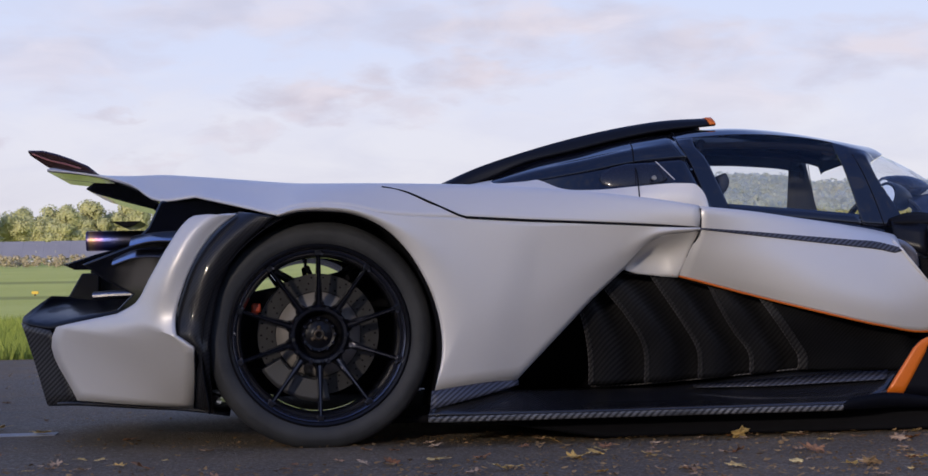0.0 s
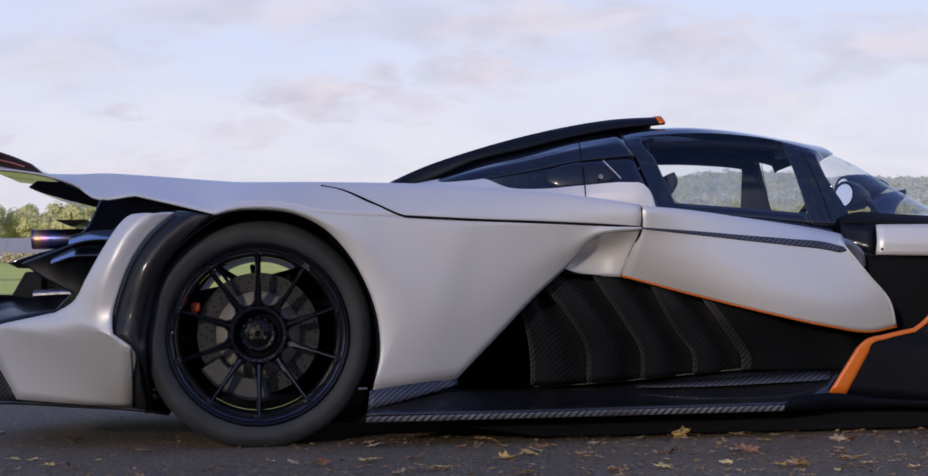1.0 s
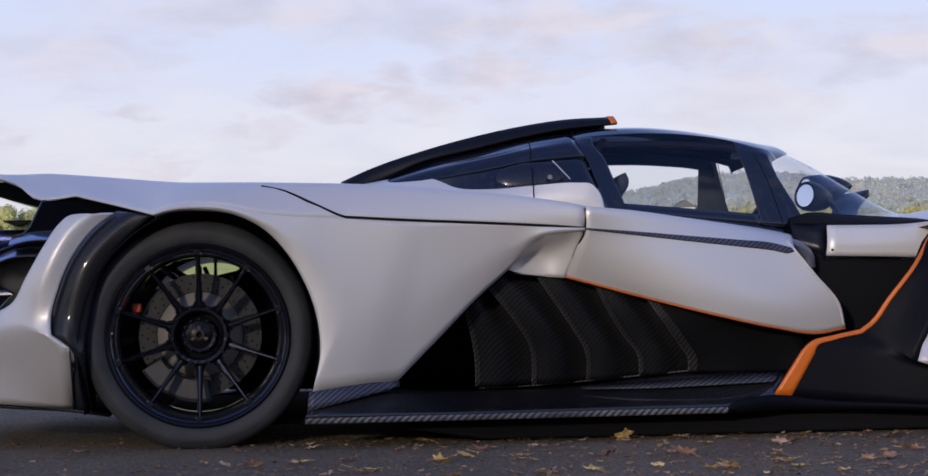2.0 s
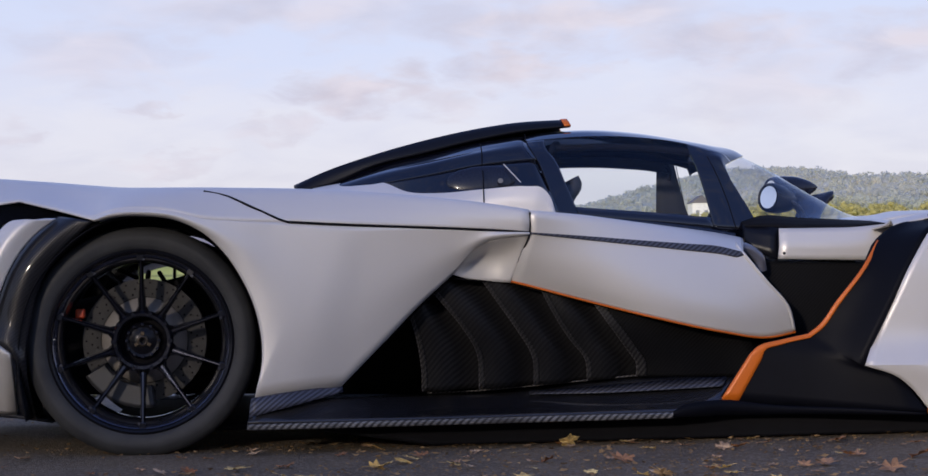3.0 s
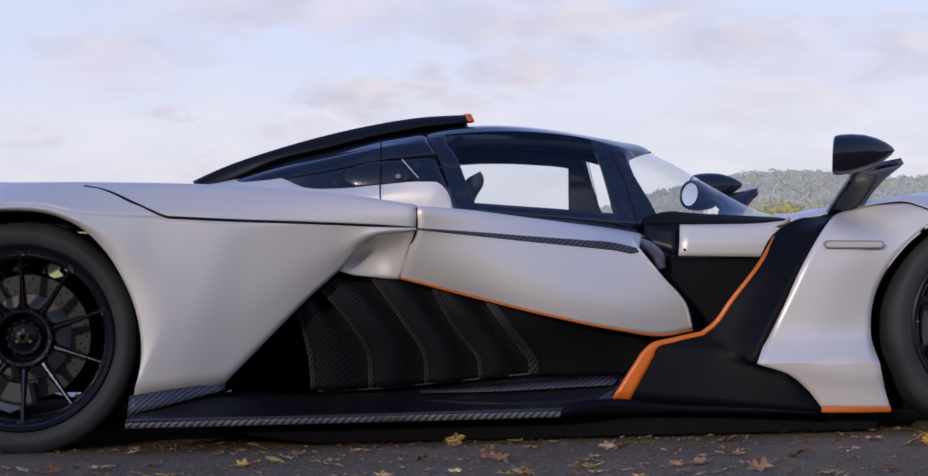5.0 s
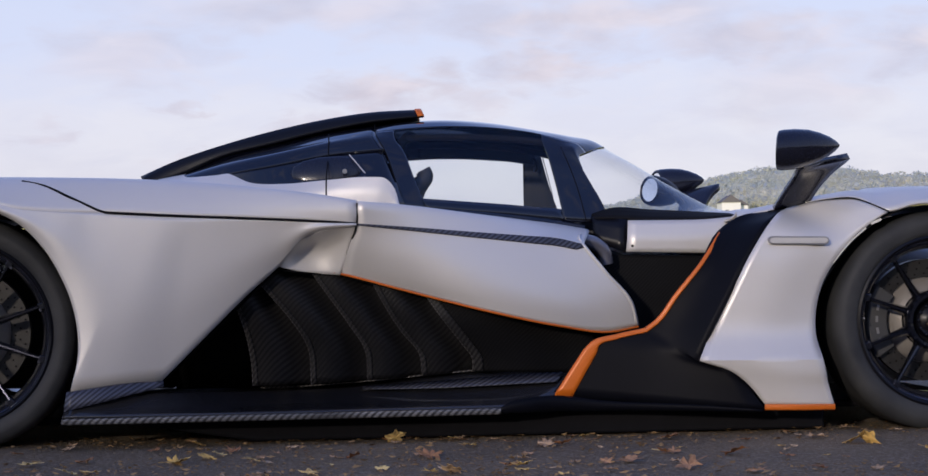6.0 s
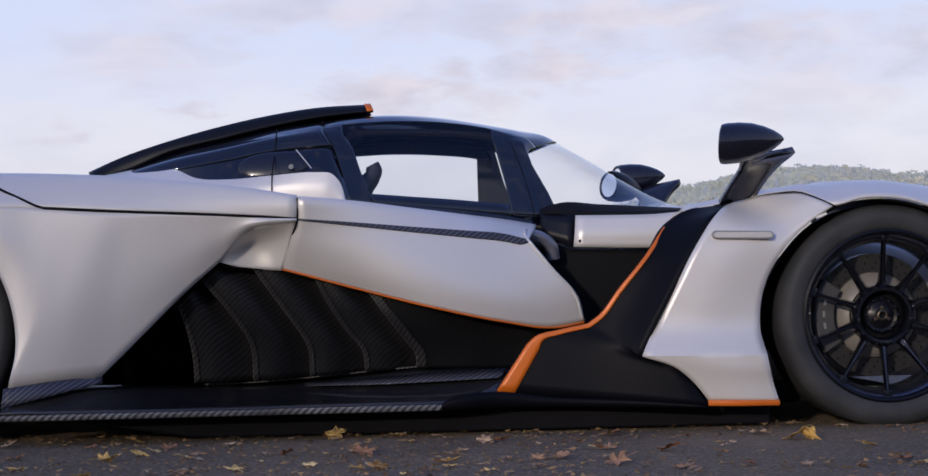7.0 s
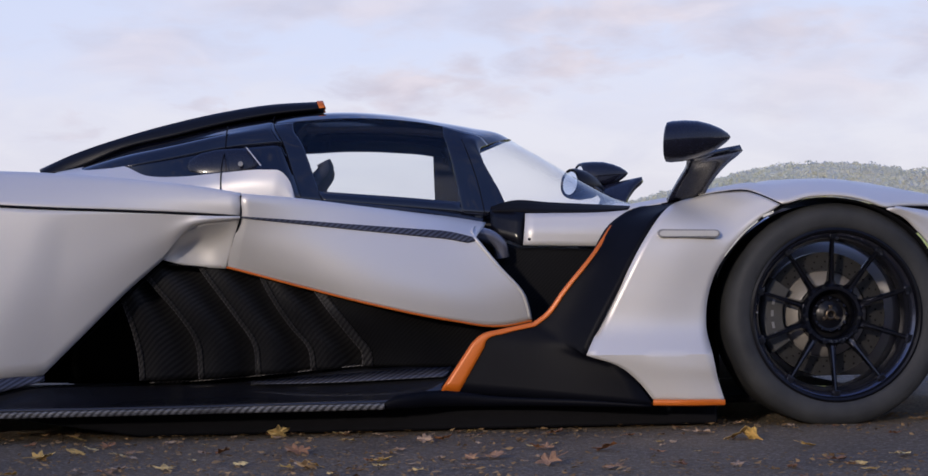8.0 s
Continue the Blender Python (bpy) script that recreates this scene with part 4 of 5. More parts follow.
wq_b = [(.556, .55, .83), (.65, .52, .82), (.74, .50, .82), (.81, .47, .81), (.90, .44, .79), (1.0, .41, .785), (1.144, .40, .775), (1.28, .385, .755), (1.31, .382, .75), (1.35, .382, .745), (1.389, .38, .74)]
pair("white_quarter", loft([[(x, y + .05, z - .012) for x, y, z in wq_t], wq_t, between(wq_t, wq_b, .5, (0, -.006, 0)), wq_b], 5, 4, cv=(1,)), PEARL, car, "pearl-white fairing below the quarter panel", .003)
pair("quarter_gap", sweep([(1.155, .605, 1.016), (1.154, .553, .982), (1.152, .529, .936), (1.147, .452, .89), (1.143, .415, .845), (1.142, .39, .78)], .0022, .0022, 6), MATT_BLACK, car)
pair("roof_gap", sweep([(1.320, .660, 1.052), (1.316, .607, 1.047), (1.318, .553, 1.009), (1.345, .523, .955), (1.375, .473, .86), (1.395, .435, .79)], .0012, .0012, 6), MATT_BLACK, car)
bulge = revolve([(0, -.130), (.024, -.118), (.043, -.085), (.052, -.03), (.051, .04), (.044, .085), (.024, .110), (0, .116)], 28, "x")
for v in bulge.verts:
    v.co = Vector((v.co.x + 1.15, v.co.y * .30 + .496 - .10 * v.co.x + .30 * v.co.z, v.co.z * .95 + .882 + .06 * v.co.x)) - O
pair("scoop_blister", bulge, BLISTER, car, "soft-black teardrop blister")
pair("blister_edge", sweep([(1.224, .490, .936), (1.248, .464, .905), (1.276, .430, .868)], .0018, .0018, 6), PEARL, car)
stud = revolve([(0, -.004), (.008, -.004), (.009, 0), (.009, .01)], 16, "y")
for v in stud.verts:
    v.co = v.co + Vector((1.207, .447, .876)) - O
pair("stud", stud, GREY_FIT, car)

pair("window_sill", sweep([(1.42, .415, .742), (1.5, .415, .734), (1.65, .415, .720), (1.85, .413, .698), (2.02, .38, .666)], .012, .012, 8), GLOSS_BLACK, car)
s_n = [(2.021, .511, .916), (2.029, .493, .885), (2.041, .479, .850), (2.082, .45, .770), (2.112, .44, .738), (2.16, .437, .7285), (2.28, .435, .727), (2.42, .435, .716), (2.55, .50, .714)]
s_q = [(2.10, .629, .954), (2.13, .617, .938), (2.16, .607, .921), (2.205, .595, .893), (2.25, .588, .864), (2.31, .585, .828), (2.39, .59, .789), (2.475, .61, .752), (2.595, .65, .720)]
s_c = [(2.157, .8, .971), (2.18, .8, .957), (2.205, .8, .942), (2.25, .8, .917), (2.30, .8, .887), (2.366, .8, .846), (2.44, .8, .803), (2.53, .8, .759), (2.62, .8, .724)]
for sc in pair("windscreen", loft([s_n, s_q, s_c], 5, 5), SCREEN, car, "clear wrap-round windscreen"):
    sc.visible_shadow = False
pair("pillar_gap", sweep([(1.962, .534, .957), (1.98, .499, .905), (2.008, .457, .81), (2.030, .397, .688)], .0016, .0016, 6), MATT_BLACK, car)
pair("cowl", loft([[(2.05, .41, .715), (2.12, .42, .735), (2.25, .432, .728), (2.4, .432, .719), (2.545, .495, .713)], [(2.05, .365, .700), (2.12, .335, .697), (2.25, .315, .690), (2.4, .315, .690), (2.545, .34, .700)]], 5, 3), MATT_BLACK, car, "black scuttle under the windscreen", .006)
pair("hood_side", loft([[(2.157, .310, .688), (2.30, .310, .687), (2.42, .310, .688), (2.56, .310, .700)], [(2.150, .283, .630), (2.29, .283, .628), (2.422, .283, .627), (2.56, .283, .63)], [(2.145, .285, .584), (2.28, .285, .580), (2.424, .285, .576), (2.56, .285, .572)]], 4, 3, cv=(1,)), PEARL, car, "pearl-white strip along the tub", .008)
pair("scuttle_corner", loft([[(2.045, .375, .705), (2.155, .322, .692)], [(2.045, .335, .625), (2.146, .292, .58)]], 4, 3), SATIN_BLACK, car, "", .008)
rv = revolve([(0, -.003), (.005, -.003), (.006, .004)], 12, "y")
for v in rv.verts:
    v.co = v.co + Vector((2.166, .282, .603)) - O
pair("hood_rivet", rv, MATT_BLACK, car)
tub = part("tub", prism([(1.95, .10), (2.80, .10), (2.80, .55), (2.45, .565), (2.14, .575), (2.02, .62), (1.95, .62)], .30, 1.30), RECESS_SHADE, car, "carbon tub behind the door, recess shade in its colour", bevel=.01)
part("cabin_tub", prism([(1.28, .10), (1.97, .10), (1.97, .655), (1.28, .72)], .44, 1.16), CABIN, car, "dark cabin lining", bevel=.01)
part("bulkhead", prism([(1.28, .70), (1.40, .70), (1.36, .96), (1.28, .96)], .60, 1.00), CABIN, car, "", bevel=.01)
part("dashboard", prism([(1.98, .62), (2.50, .60), (2.55, .715), (2.2, .735), (2.05, .72)], .50, 1.10), CABIN, car, "dark dashboard", bevel=.015)

# roof scoop spine with an orange mouth
sp_b = [(.50, .70, .862), (.60, .70, .876), (.78, .69, .949), (.96, .68, .991), (1.14, .68, 1.033), (1.30, .68, 1.062), (1.49, .68, 1.081)]
sp_t = [(.49, .73, .880), (.604, .72, .929), (.782, .71, .987), (.961, .71, 1.035), (1.141, .71, 1.073), (1.299, .71, 1.096), (1.480, .71, 1.105)]
sp_c = [(x, .80, z + .002) for x, y, z in sp_t]
pair("roof_scoop", loft([sp_b, between(sp_b, sp_t, .6, (0, -.006, 0)), sp_t, sp_c], 5, 3, cv=(2,)), SATIN_BLACK, car, "black roof air scoop", .010)
om = lambda r: [(x + dx, y - (.002 if y < .79 else 0), z + .002) for (x, y, z), dx in ((tuple(Vector(r[-2]).lerp(Vector(r[-1]), .905)), 0), (tuple(Vector(r[-2]).lerp(Vector(r[-1]), 1.0)), .004))]
pair("scoop_lip", loft([om(sp_b), om(between(sp_b, sp_t, .6, (0, -.006, 0))), om(sp_t), om(sp_c)], 3, 3, cv=(2,)), ORANGE, car, "orange painted mouth of the scoop", .012)

# ---- wheels ----
def spoke_mesh(r_in, r_out, y_in, y_out):
    """A tapered spoke with a raised spine, pointing up."""
    bm = bmesh.new()
    rings = []
    for f in (0, .12, .5, .9, 1.0):
        r, y = r_in + (r_out - r_in) * f, y_in + (y_out - y_in) * f
        wd = .0115 - .0045 * f + (.014 if f == 0 else .004 if f == 1.0 else .003 if f == .12 else 0)
        dp = .020 - .006 * f
        rings.append([bm.verts.new((x * wd, y + q * dp, r)) for x, q in ((-1, .3), (-.55, -.5), (-.2, -.2), (.2, -.2), (.55, -.5), (1, .3), (.7, 1), (-.7, 1))])
    for a, b in zip(rings, rings[1:]):
        for j in range(8):
            k = (j + 1) % 8
            bm.faces.new((a[j], a[k], b[k], b[j]))
    bm.faces.new(rings[0])
    bm.faces.new(rings[-1][::-1])
    return bm


def build_wheel(name_label, R, rim, width, disc_r, caliper_deg):
    """A wheel with its axle along y; the outer face looks to -y, the outermost plane of the tyre is y = 0."""
    hub = new("wheel")
    hub.parent = car
    tagged(hub, name_label)
    wd = width
    part("tyre", revolve([(rim - .012, .03), (rim + .001, .016), (rim + .007, .009), (rim + .016, .005), (rim + .028, .002), (rim + (R - rim) * .52, .001), (R - .030, .003), (R - .022, .007), (R - .015, .012), (R - .009, .019), (R - .004, .028), (R - .001, .040), (R, .055), (R, wd * .5), (R, wd - .055), (R - .003, wd - .034),
                          (R - .03, wd - .008), (rim + .02, wd - .004), (rim - .012, wd - .03)], 96), RUBBER, hub, "worn black slick tyre with dusty sidewall")
    part("rim_lip", revolve([(rim + .003, .012), (rim - .004, .008), (rim - .010, .012), (rim - .014, .030)], 96), SATIN_BLACK, hub, "dark outer lip of the rim")
    part("rim", revolve([(rim - .014, .030), (rim - .026, .040), (rim - .032, .060), (rim - .040, .085), (rim - .040, wd * .6), (rim - .02, wd - .03), (rim + .003, wd - .012)], 96), RIM_SHEEN, hub, "deep dark lacquered rim, bluish sky sheen in its colour")
    for i in range(10):
        me = part("spoke", spoke_mesh(.088, rim - .018, .080, .042), DARK_METAL, hub)
        me.rotation_euler = (0, i * math.pi / 5, 0)
        end = part("spoke_end", block(-.011, .011, .030, .052, rim - .034, rim - .014, Vector()), DARK_METAL, hub, bevel=.002)
        end.rotation_euler = (0, i * math.pi / 5, 0)
        tip = part("rim_bolt", revolve([(0, .0), (.0045, .0), (.0055, .003), (.0055, .012)], 10), RIM_SHEEN, hub)
        tip.matrix_basis = Matrix.Rotation(i * math.pi / 5, 4, "Y") @ Matrix.Translation((.011, .029, rim - .030))
    part("hub_ring", revolve([(.072, .112), (.075, .068), (.080, .058), (.089, .057), (.096, .065), (.099, .082), (.092, .12)], 60), DARK_METAL, hub, "dark lobed hub ring")
    for i in range(10):
        lobe = part("hub_lobe", revolve([(0, .052), (.006, .052), (.0085, .056), (.0085, .075)], 14), DARK_METAL, hub)
        lobe.matrix_basis = Matrix.Rotation((i + .5) * math.pi / 5, 4, "Y") @ Matrix.Translation((0, .004, .090))
    part("hub_back", revolve([(.10, .13), (.074, .112), (0, .112)], 40), MATT_BLACK, hub)
    part("wheel_nut", revolve([(.0, .096), (.012, .096), (.014, .088), (.024, .088), (.030, .092), (.044, .097), (.052, .094), (.058, .100), (.060, .112)], 36), SATIN_BLACK, hub, "machined centre nut")
    for i in range(12):
        b = part("nut_lug", block(-.005, .005, .084, .100, .047, .056, Vector()), DARK_METAL, hub, bevel=.0015)
        b.rotation_euler = (0, i * math.pi / 6, 0)
    part("nut_ring", revolve([(.010, .092), (.010, .080), (.013, .078), (.017, .080), (.018, .092)], 24), BRASS, hub)
    for i in range(3):
        b = part("nut_arm", block(-.006, .006, .081, .090, .016, .030, Vector()), BRASS, hub, bevel=.002)
        b.rotation_euler = (0, i * 2 * math.pi / 3, 0)
    dk = part("brake_disc", revolve([(disc_r - .058, .165), (disc_r, .165), (disc_r, .197), (disc_r - .058, .197)], 72), DISC, hub, "drilled grey brake disc")
    holes = bmesh.new()
    for i in range(30):
        for j, rr in enumerate((.012, .030, .047)):
            t = 2 * math.pi * (i + j * .33) / 30
            c = Vector(((disc_r - rr) * math.cos(t), .1635, (disc_r - rr) * math.sin(t)))
            vs = [holes.verts.new(c + Vector((.0032 * math.cos(a), 0, .0032 * math.sin(a)))) for a in [k * math.pi / 3 for k in range(6)]]
            holes.faces.new(vs)
    tagged(part("disc_drilling", holes, MATT_BLACK, dk, thick=.001), kind="stuff")
    part("disc_bell", revolve([(.07, .12), (.10, .128), (disc_r - .066, .158), (disc_r - .060, .170)], 48), BELL, hub, "pale metal disc bell")
    cal = bmesh.new()
    rows = []
    for i in range(9):
        t = radians(caliper_deg - 34 + 68 * i / 8)
        rr0, rr1 = disc_r - .052, disc_r + .020
        rows.append([Vector((r * math.cos(t), y, r * math.sin(t))) for r, y in ((rr0, .118), (rr1 - .01, .118), (rr1, .13), (rr1, .20), (rr0, .20))])
    cal.free()
    cal = grid_mesh(rows, Vector(), close=True)
    cal.verts.ensure_lookup_table()
    cal.faces.new([cal.verts[j] for j in range(5)])
    cal.faces.new([cal.verts[len(cal.verts) - 1 - j] for j in range(5)])
    part("caliper", cal, CAL_GREY, hub, "grey brake caliper", bevel=.003)
    for k in range(3 if R < .36 else 0):
        mid = radians(caliper_deg - 14 + 12 * k)
        bar = part("caliper_badge", block(-.010, .010, .1155, .119, -.004, .004, Vector()), GREY_FIT, hub)
        bar.matrix_basis = Matrix.Rotation(-mid, 4, "Y") @ Matrix.Translation((disc_r - .018, 0, 0)) @ Matrix.Rotation(math.pi / 2, 4, "Y")
    part("valve", revolve([(0, -.002), (.003, -.002), (.003, .03)], 8), GREY_FIT, hub, at=Matrix.Translation((-(rim - .020), .020, .012)))
    if R > .36:
        part("brake_hose_block", block(-.215, -.185, .12, .16, .075, .105, Vector()), CALIPER, hub, "red hose fitting", bevel=.006)
    return hub


rear_wheel = build_wheel("wide rear wheel, dark ten-spoke rim and slick tyre", .366, .290, .33, .198, 245)
front_wheel = build_wheel("front wheel, dark ten-spoke rim and slick tyre", .352, .271, .28, .198, 180)
rear_wheel.matrix_basis = pose(0 - O.x, -.055 - O.y, .358)
front_wheel.matrix_basis = pose(3.089 - O.x, -.125 - O.y, .343)
copy_thing(rear_wheel, pose(0 - O.x, 1.655 - O.y, .358, 0, 0, 180))
copy_thing(front_wheel, pose(3.089 - O.x, 1.725 - O.y, .343, 0, 0, 180))
part("rear_axle", sweep([(0, .20, .35), (0, 1.40, .35)], .03, n=12, up=(0, 0, 1)), MATT_BLACK, car, "")
for a, b in (((-.05, .16, .52), (-.18, .55, .60)), ((.10, .16, .54), (.20, .55, .62)), ((0, .16, .50), (-.02, .55, .58)), ((.05, .20, .24), (.22, .60, .22)), ((-.05, .20, .24), (-.22, .60, .22))):
    pair("wishbone", sweep([a, b], .009, n=8, up=(0, 0, 1)), MATT_BLACK, car)
pair("front_axle", sweep([(3.092, .14, .34), (3.09, .50, .34)], .03, n=12, up=(0, 0, 1)), MATT_BLACK, car)
part("gearbox", prism([(-.42, .16), (.62, .14), (.62, .66), (.25, .60), (-.10, .52), (-.42, .46)], .58, 1.02), MATT_BLACK, car, "dark gearbox and engine", bevel=.02)

# ---- mirrors on the front fenders ----
def mirror_pod(scale=1.0):
    """A bullet with a flat belly line along its flank and a recessed face; the face looks back."""
    rows = []
    for r, x in ((.050, .012), (.056, .0), (.0635, .004), (.0665, .02), (.066, .06), (.060, .105), (.048, .145), (.032, .18), (.015, .205), (.003, .216)):
        row = []
        for j in range(40):
            a = 2 * math.pi * j / 40
            c, q = math.cos(a), math.sin(a)
            k = 1 + .035 * max(0, 1 - abs(q) * 7) * min(1, x / .03)
            row.append(Vector((x, r * c * k, r * q * (1.0 if q > 0 else .96) + .012 * (x / .22) ** 2 * (1 if r > .01 else 1))) * scale)
        rows.append(row)
    bm = grid_mesh(rows, Vector(), close=True)
    bm.verts.ensure_lookup_table()
    bm.faces.new([bm.verts[len(rows) * 40 - 1 - j] for j in range(40)])
    return bm


def set_pod(v):
    x, y, z = v
    return Vector((x * .95 + 2.542 + .06 * z + .30 * y * (1 - x / .22), y * .92 - .21 + x * .12, z * .98 + .888 - .05 * max(0, .1 - x))) - O


pod = mirror_pod()
for v in pod.verts:
    v.co = set_pod(v.co)
mirrors = pair("wing_mirror", pod, BLISTER, car, "bullet-shaped satin black mirror on a fin stalk")
mirrors[1].location.x -= .015
face = revolve([(0, .006), (.051, .006), (.051, .014)], 32, "x")
for v in face.verts:
    v.co = set_pod(v.co)
st_l = [(2.579, .0, .712), (2.607, -.045, .768), (2.628, -.09, .812), (2.624, -.125, .828), (2.628, -.16, .838)]
st_r = [(2.694, .0, .735), (2.724, -.04, .790), (2.758, -.075, .832), (2.790, -.095, .860), (2.798, -.11, .871)]
for k, mr in enumerate(mirrors):
    fc = face.copy()
    sb = loft([st_l, between(st_l, st_r, .5, (0, -.008, 0)), st_r], 4, 3)
    jt = sweep([(2.63, -.17, .834), (2.66, -.16, .840), (2.70, -.14, .852), (2.75, -.12, .862)], .008, .016, 10)
    if k:
        for bm in (fc, sb, jt):
            for v in bm.verts:
                v.co.y = -v.co.y
    part("mirror_glass", fc, MIRROR, mr, "round mirror glass")
    part("stalk", sb, BLISTER, mr, "swept black stalk", thick=.022)
    part("stalk_joint", jt, BLISTER, mr)
face.free()

# ---- cabin fittings ----
# this added mirror stands for the far one's image bent by the windscreen
pod2 = revolve([(.046, .006), (.052, 0), (.056, .014), (.054, .055), (.040, .105), (.018, .140), (0, .146)], 32, "x")
cm = part("lower_mirror", pod2, SATIN_BLACK, car, "added round mirror standing for the far mirror's refracted image", at=pose(2.465 - O.x, 1.60 - O.y, .853, 0, 8, 30) @ Matrix.Scale(1.13, 4))
part("refracted_mirror_glass", revolve([(0, .003), (.042, .003), (.042, .010)], 32, "x"), MIRROR, cm)
part("refracted_mirror_foot", sweep([(2.55, 1.63, .845), (2.60, 1.61, .80), (2.62, 1.60, .74), (2.62, 1.60, .70)], .014, .03, 10), SATIN_BLACK, cm, at=cm.matrix_basis.inverted())
for yy in (.62, .98):
    part("seat_back", loft([[(1.38, yy - .11, .60), (1.40, yy - .12, .72), (1.45, yy - .10, .82), (1.485, yy - .075, .865), (1.48, yy - .06, .885)],
                            [(1.42, yy, .60), (1.44, yy, .72), (1.475, yy, .82), (1.50, yy, .868), (1.49, yy, .89)],
                            [(1.38, yy + .11, .60), (1.40, yy + .12, .72), (1.45, yy + .10, .82), (1.485, yy + .075, .865), (1.48, yy + .06, .885)]], 4, 4), CABIN, car, "dark moulded racing seat", thick=.04)
wheel_ring = revolve([(.13 + .012 * math.cos(t), .012 * math.sin(t)) for t in [2 * math.pi * i / 8 for i in range(9)]], 28, "x")
part("steering_wheel", wheel_ring, SATIN_BLACK, car, "small dark steering wheel", at=pose(1.98 - O.x, .62 - O.y, .66, 0, 20, 0))
pair("roll_bar", sweep([(1.36, .52, .72), (1.37, .56, .93), (1.42, .62, 1.0), (1.46, .80, 1.02)], .014, n=10, up=(1, 0, 0)), MATT_BLACK, car, "black roll bar")
pair("roof_rail", sweep([(1.42, .62, 1.0), (1.65, .61, 1.0), (1.85, .59, .985), (1.95, .57, .968), (2.0, .56, .955)], .012, n=10), MATT_BLACK, car, "black cage rail")
part("door_latch", sweep([(1.92, 1.04, .955), (1.935, 1.05, .93), (1.93, 1.05, .90)], .008, n=8), MATT_BLACK, car)

# ---- ground ----
def smooth(a, b, x):
    t = np.clip((x - a) / (b - a), 0, 1)
    return t * t * (3 - 2 * t)


EDGE = 8.2          # where the asphalt ends and the field begins


def height(x, y):
    """The land: flat under the car, a rising field behind, a wooded hill to one side."""
    x, y = np.asarray(x, float), np.asarray(y, float)
    ang = np.degrees(np.arctan2(x, np.maximum(y, 1.0) + 5.8))
    base = 0.0195 * np.clip(y - EDGE, 0, 230) * smooth(EDGE, EDGE + 60, y) + 0.010 * np.clip(y - 240, 0, 700)
    hill = smooth(3.5, 14.5, ang) * (1 - .14 * smooth(15.5, 18, ang)) * smooth(300, 680, y) * 22.4 + smooth(9, 16, ang) * smooth(110, 260, y) * 2.5
    return base + hill - 0.02


def sheet():
    ys = np.concatenate([[-3000, -900, -300, -90, -30, -10, 0, 4, EDGE], EDGE + 1.12 ** np.arange(1, 62) * 1.0])
    ys = np.concatenate([ys[ys < 1300], [1600, 2200, 3200]])
    xs = np.concatenate([[-3000, -1200, -600], np.linspace(-400, 500, 120), [700, 1200, 3000]])
    X, Y = np.meshgrid(xs, ys)
    Z = np.where(Y > EDGE, height(X, Y), -0.02)
    n, m = X.shape
    idx = np.arange(n * m).reshape(n, m)
    faces = np.stack([idx[:-1, :-1], idx[:-1, 1:], idx[1:, 1:], idx[1:, :-1]], -1).reshape(-1, 4)
    me = bpy.data.meshes.new("ground")
    me.from_pydata(np.stack([X, Y, Z], -1).reshape(-1, 3).tolist(), [], faces.tolist())
    for p in me.polygons:
        p.use_smooth = True
    me.materials.append(FIELD)
    return tagged(new("ground", me), "sunlit mown grass field rising to a hill", "field", kind="structure")


sheet()


def slab(name, x0, x1, y0, y1, z0, z1, mat, label, cat):
    bm = block(x0, x1, y0, y1, z0, z1, Vector())
    tidy(bm)
    me = bpy.data.meshes.new(name)
    bm.to_mesh(me)
    bm.free()
    me.materials.append(mat)
    return tagged(new(name, me), label, cat, kind="structure")


slab("road", -90, 90, -40, EDGE, -.35, 0, ASPHALT, "dark worn asphalt with scattered grit and leaves", "asphalt")
slab("road_marking", -30, -.92, .74, .86, .001, .004, LINE_PAINT, "thin worn white line painted on asphalt", "road marking")
slab("road_marking", -30, -1.32, 2.1, 2.25, .001, .004, LINE_PAINT, "thin worn white line painted on asphalt", "road marking")

# ---- foliage ----
def leaf_cloud(rng, centres, radii, count, size, squash=0.9, core=0.0):
    """Small bent leaf patches scattered through lumps: arrays of points and faces."""
    k = len(centres)
    pick = rng.integers(0, k, count)
    d = rng.normal(size=(count, 3))
    d /= np.linalg.norm(d, axis=1)[:, None]
    pos = centres[pick] + d * radii[pick][:, None] * (rng.random(count)[:, None] ** 0.35) * np.array([1, 1, squash])
    face = d + (0.18 if core else 0.40) * rng.normal(size=(count, 3)) + np.array([0, 0, 0.25])
    a = np.cross(face, rng.normal(size=(count, 3)))
    a /= np.linalg.norm(a, axis=1)[:, None]
    b = np.cross(a, face)
    b /= np.linalg.norm(b, axis=1)[:, None]
    s = size * (0.6 + 0.8 * rng.random(count))[:, None]
    n = np.cross(a, b) * s * 0.3
    pts = np.stack([pos - a * s, pos + b * s * .7 + n, pos + a * s, pos - b * s * .7 + n], 1).reshape(-1, 3)
    i = np.arange(count)[:, None] * 4
    faces = np.concatenate([i + [0, 1, 2], i + [0, 2, 3]], 0)
    if core:
        # a closed, uneven heart to each lump, so that the crown is dense inside
        hull = ICO[0][None] * (radii * core)[:, None, None] * (.82 + .36 * rng.random((k, 12, 1))) * np.array([1, 1, squash]) + centres[:, None]
        faces = np.concatenate([faces, (ICO[1][None] + 12 * np.arange(k)[:, None, None]).reshape(-1, 3) + len(pts)])
        pts = np.concatenate([pts, hull.reshape(-1, 3)])
    return pts, faces


def ico():
    bm = bmesh.new()
    bmesh.ops.create_icosphere(bm, subdivisions=1, radius=1)
    v, f = np.array([q.co[:] for q in bm.verts]), np.array([[q.index for q in p.verts] for p in bm.faces])
    bm.free()
    return v, f


ICO = ico()


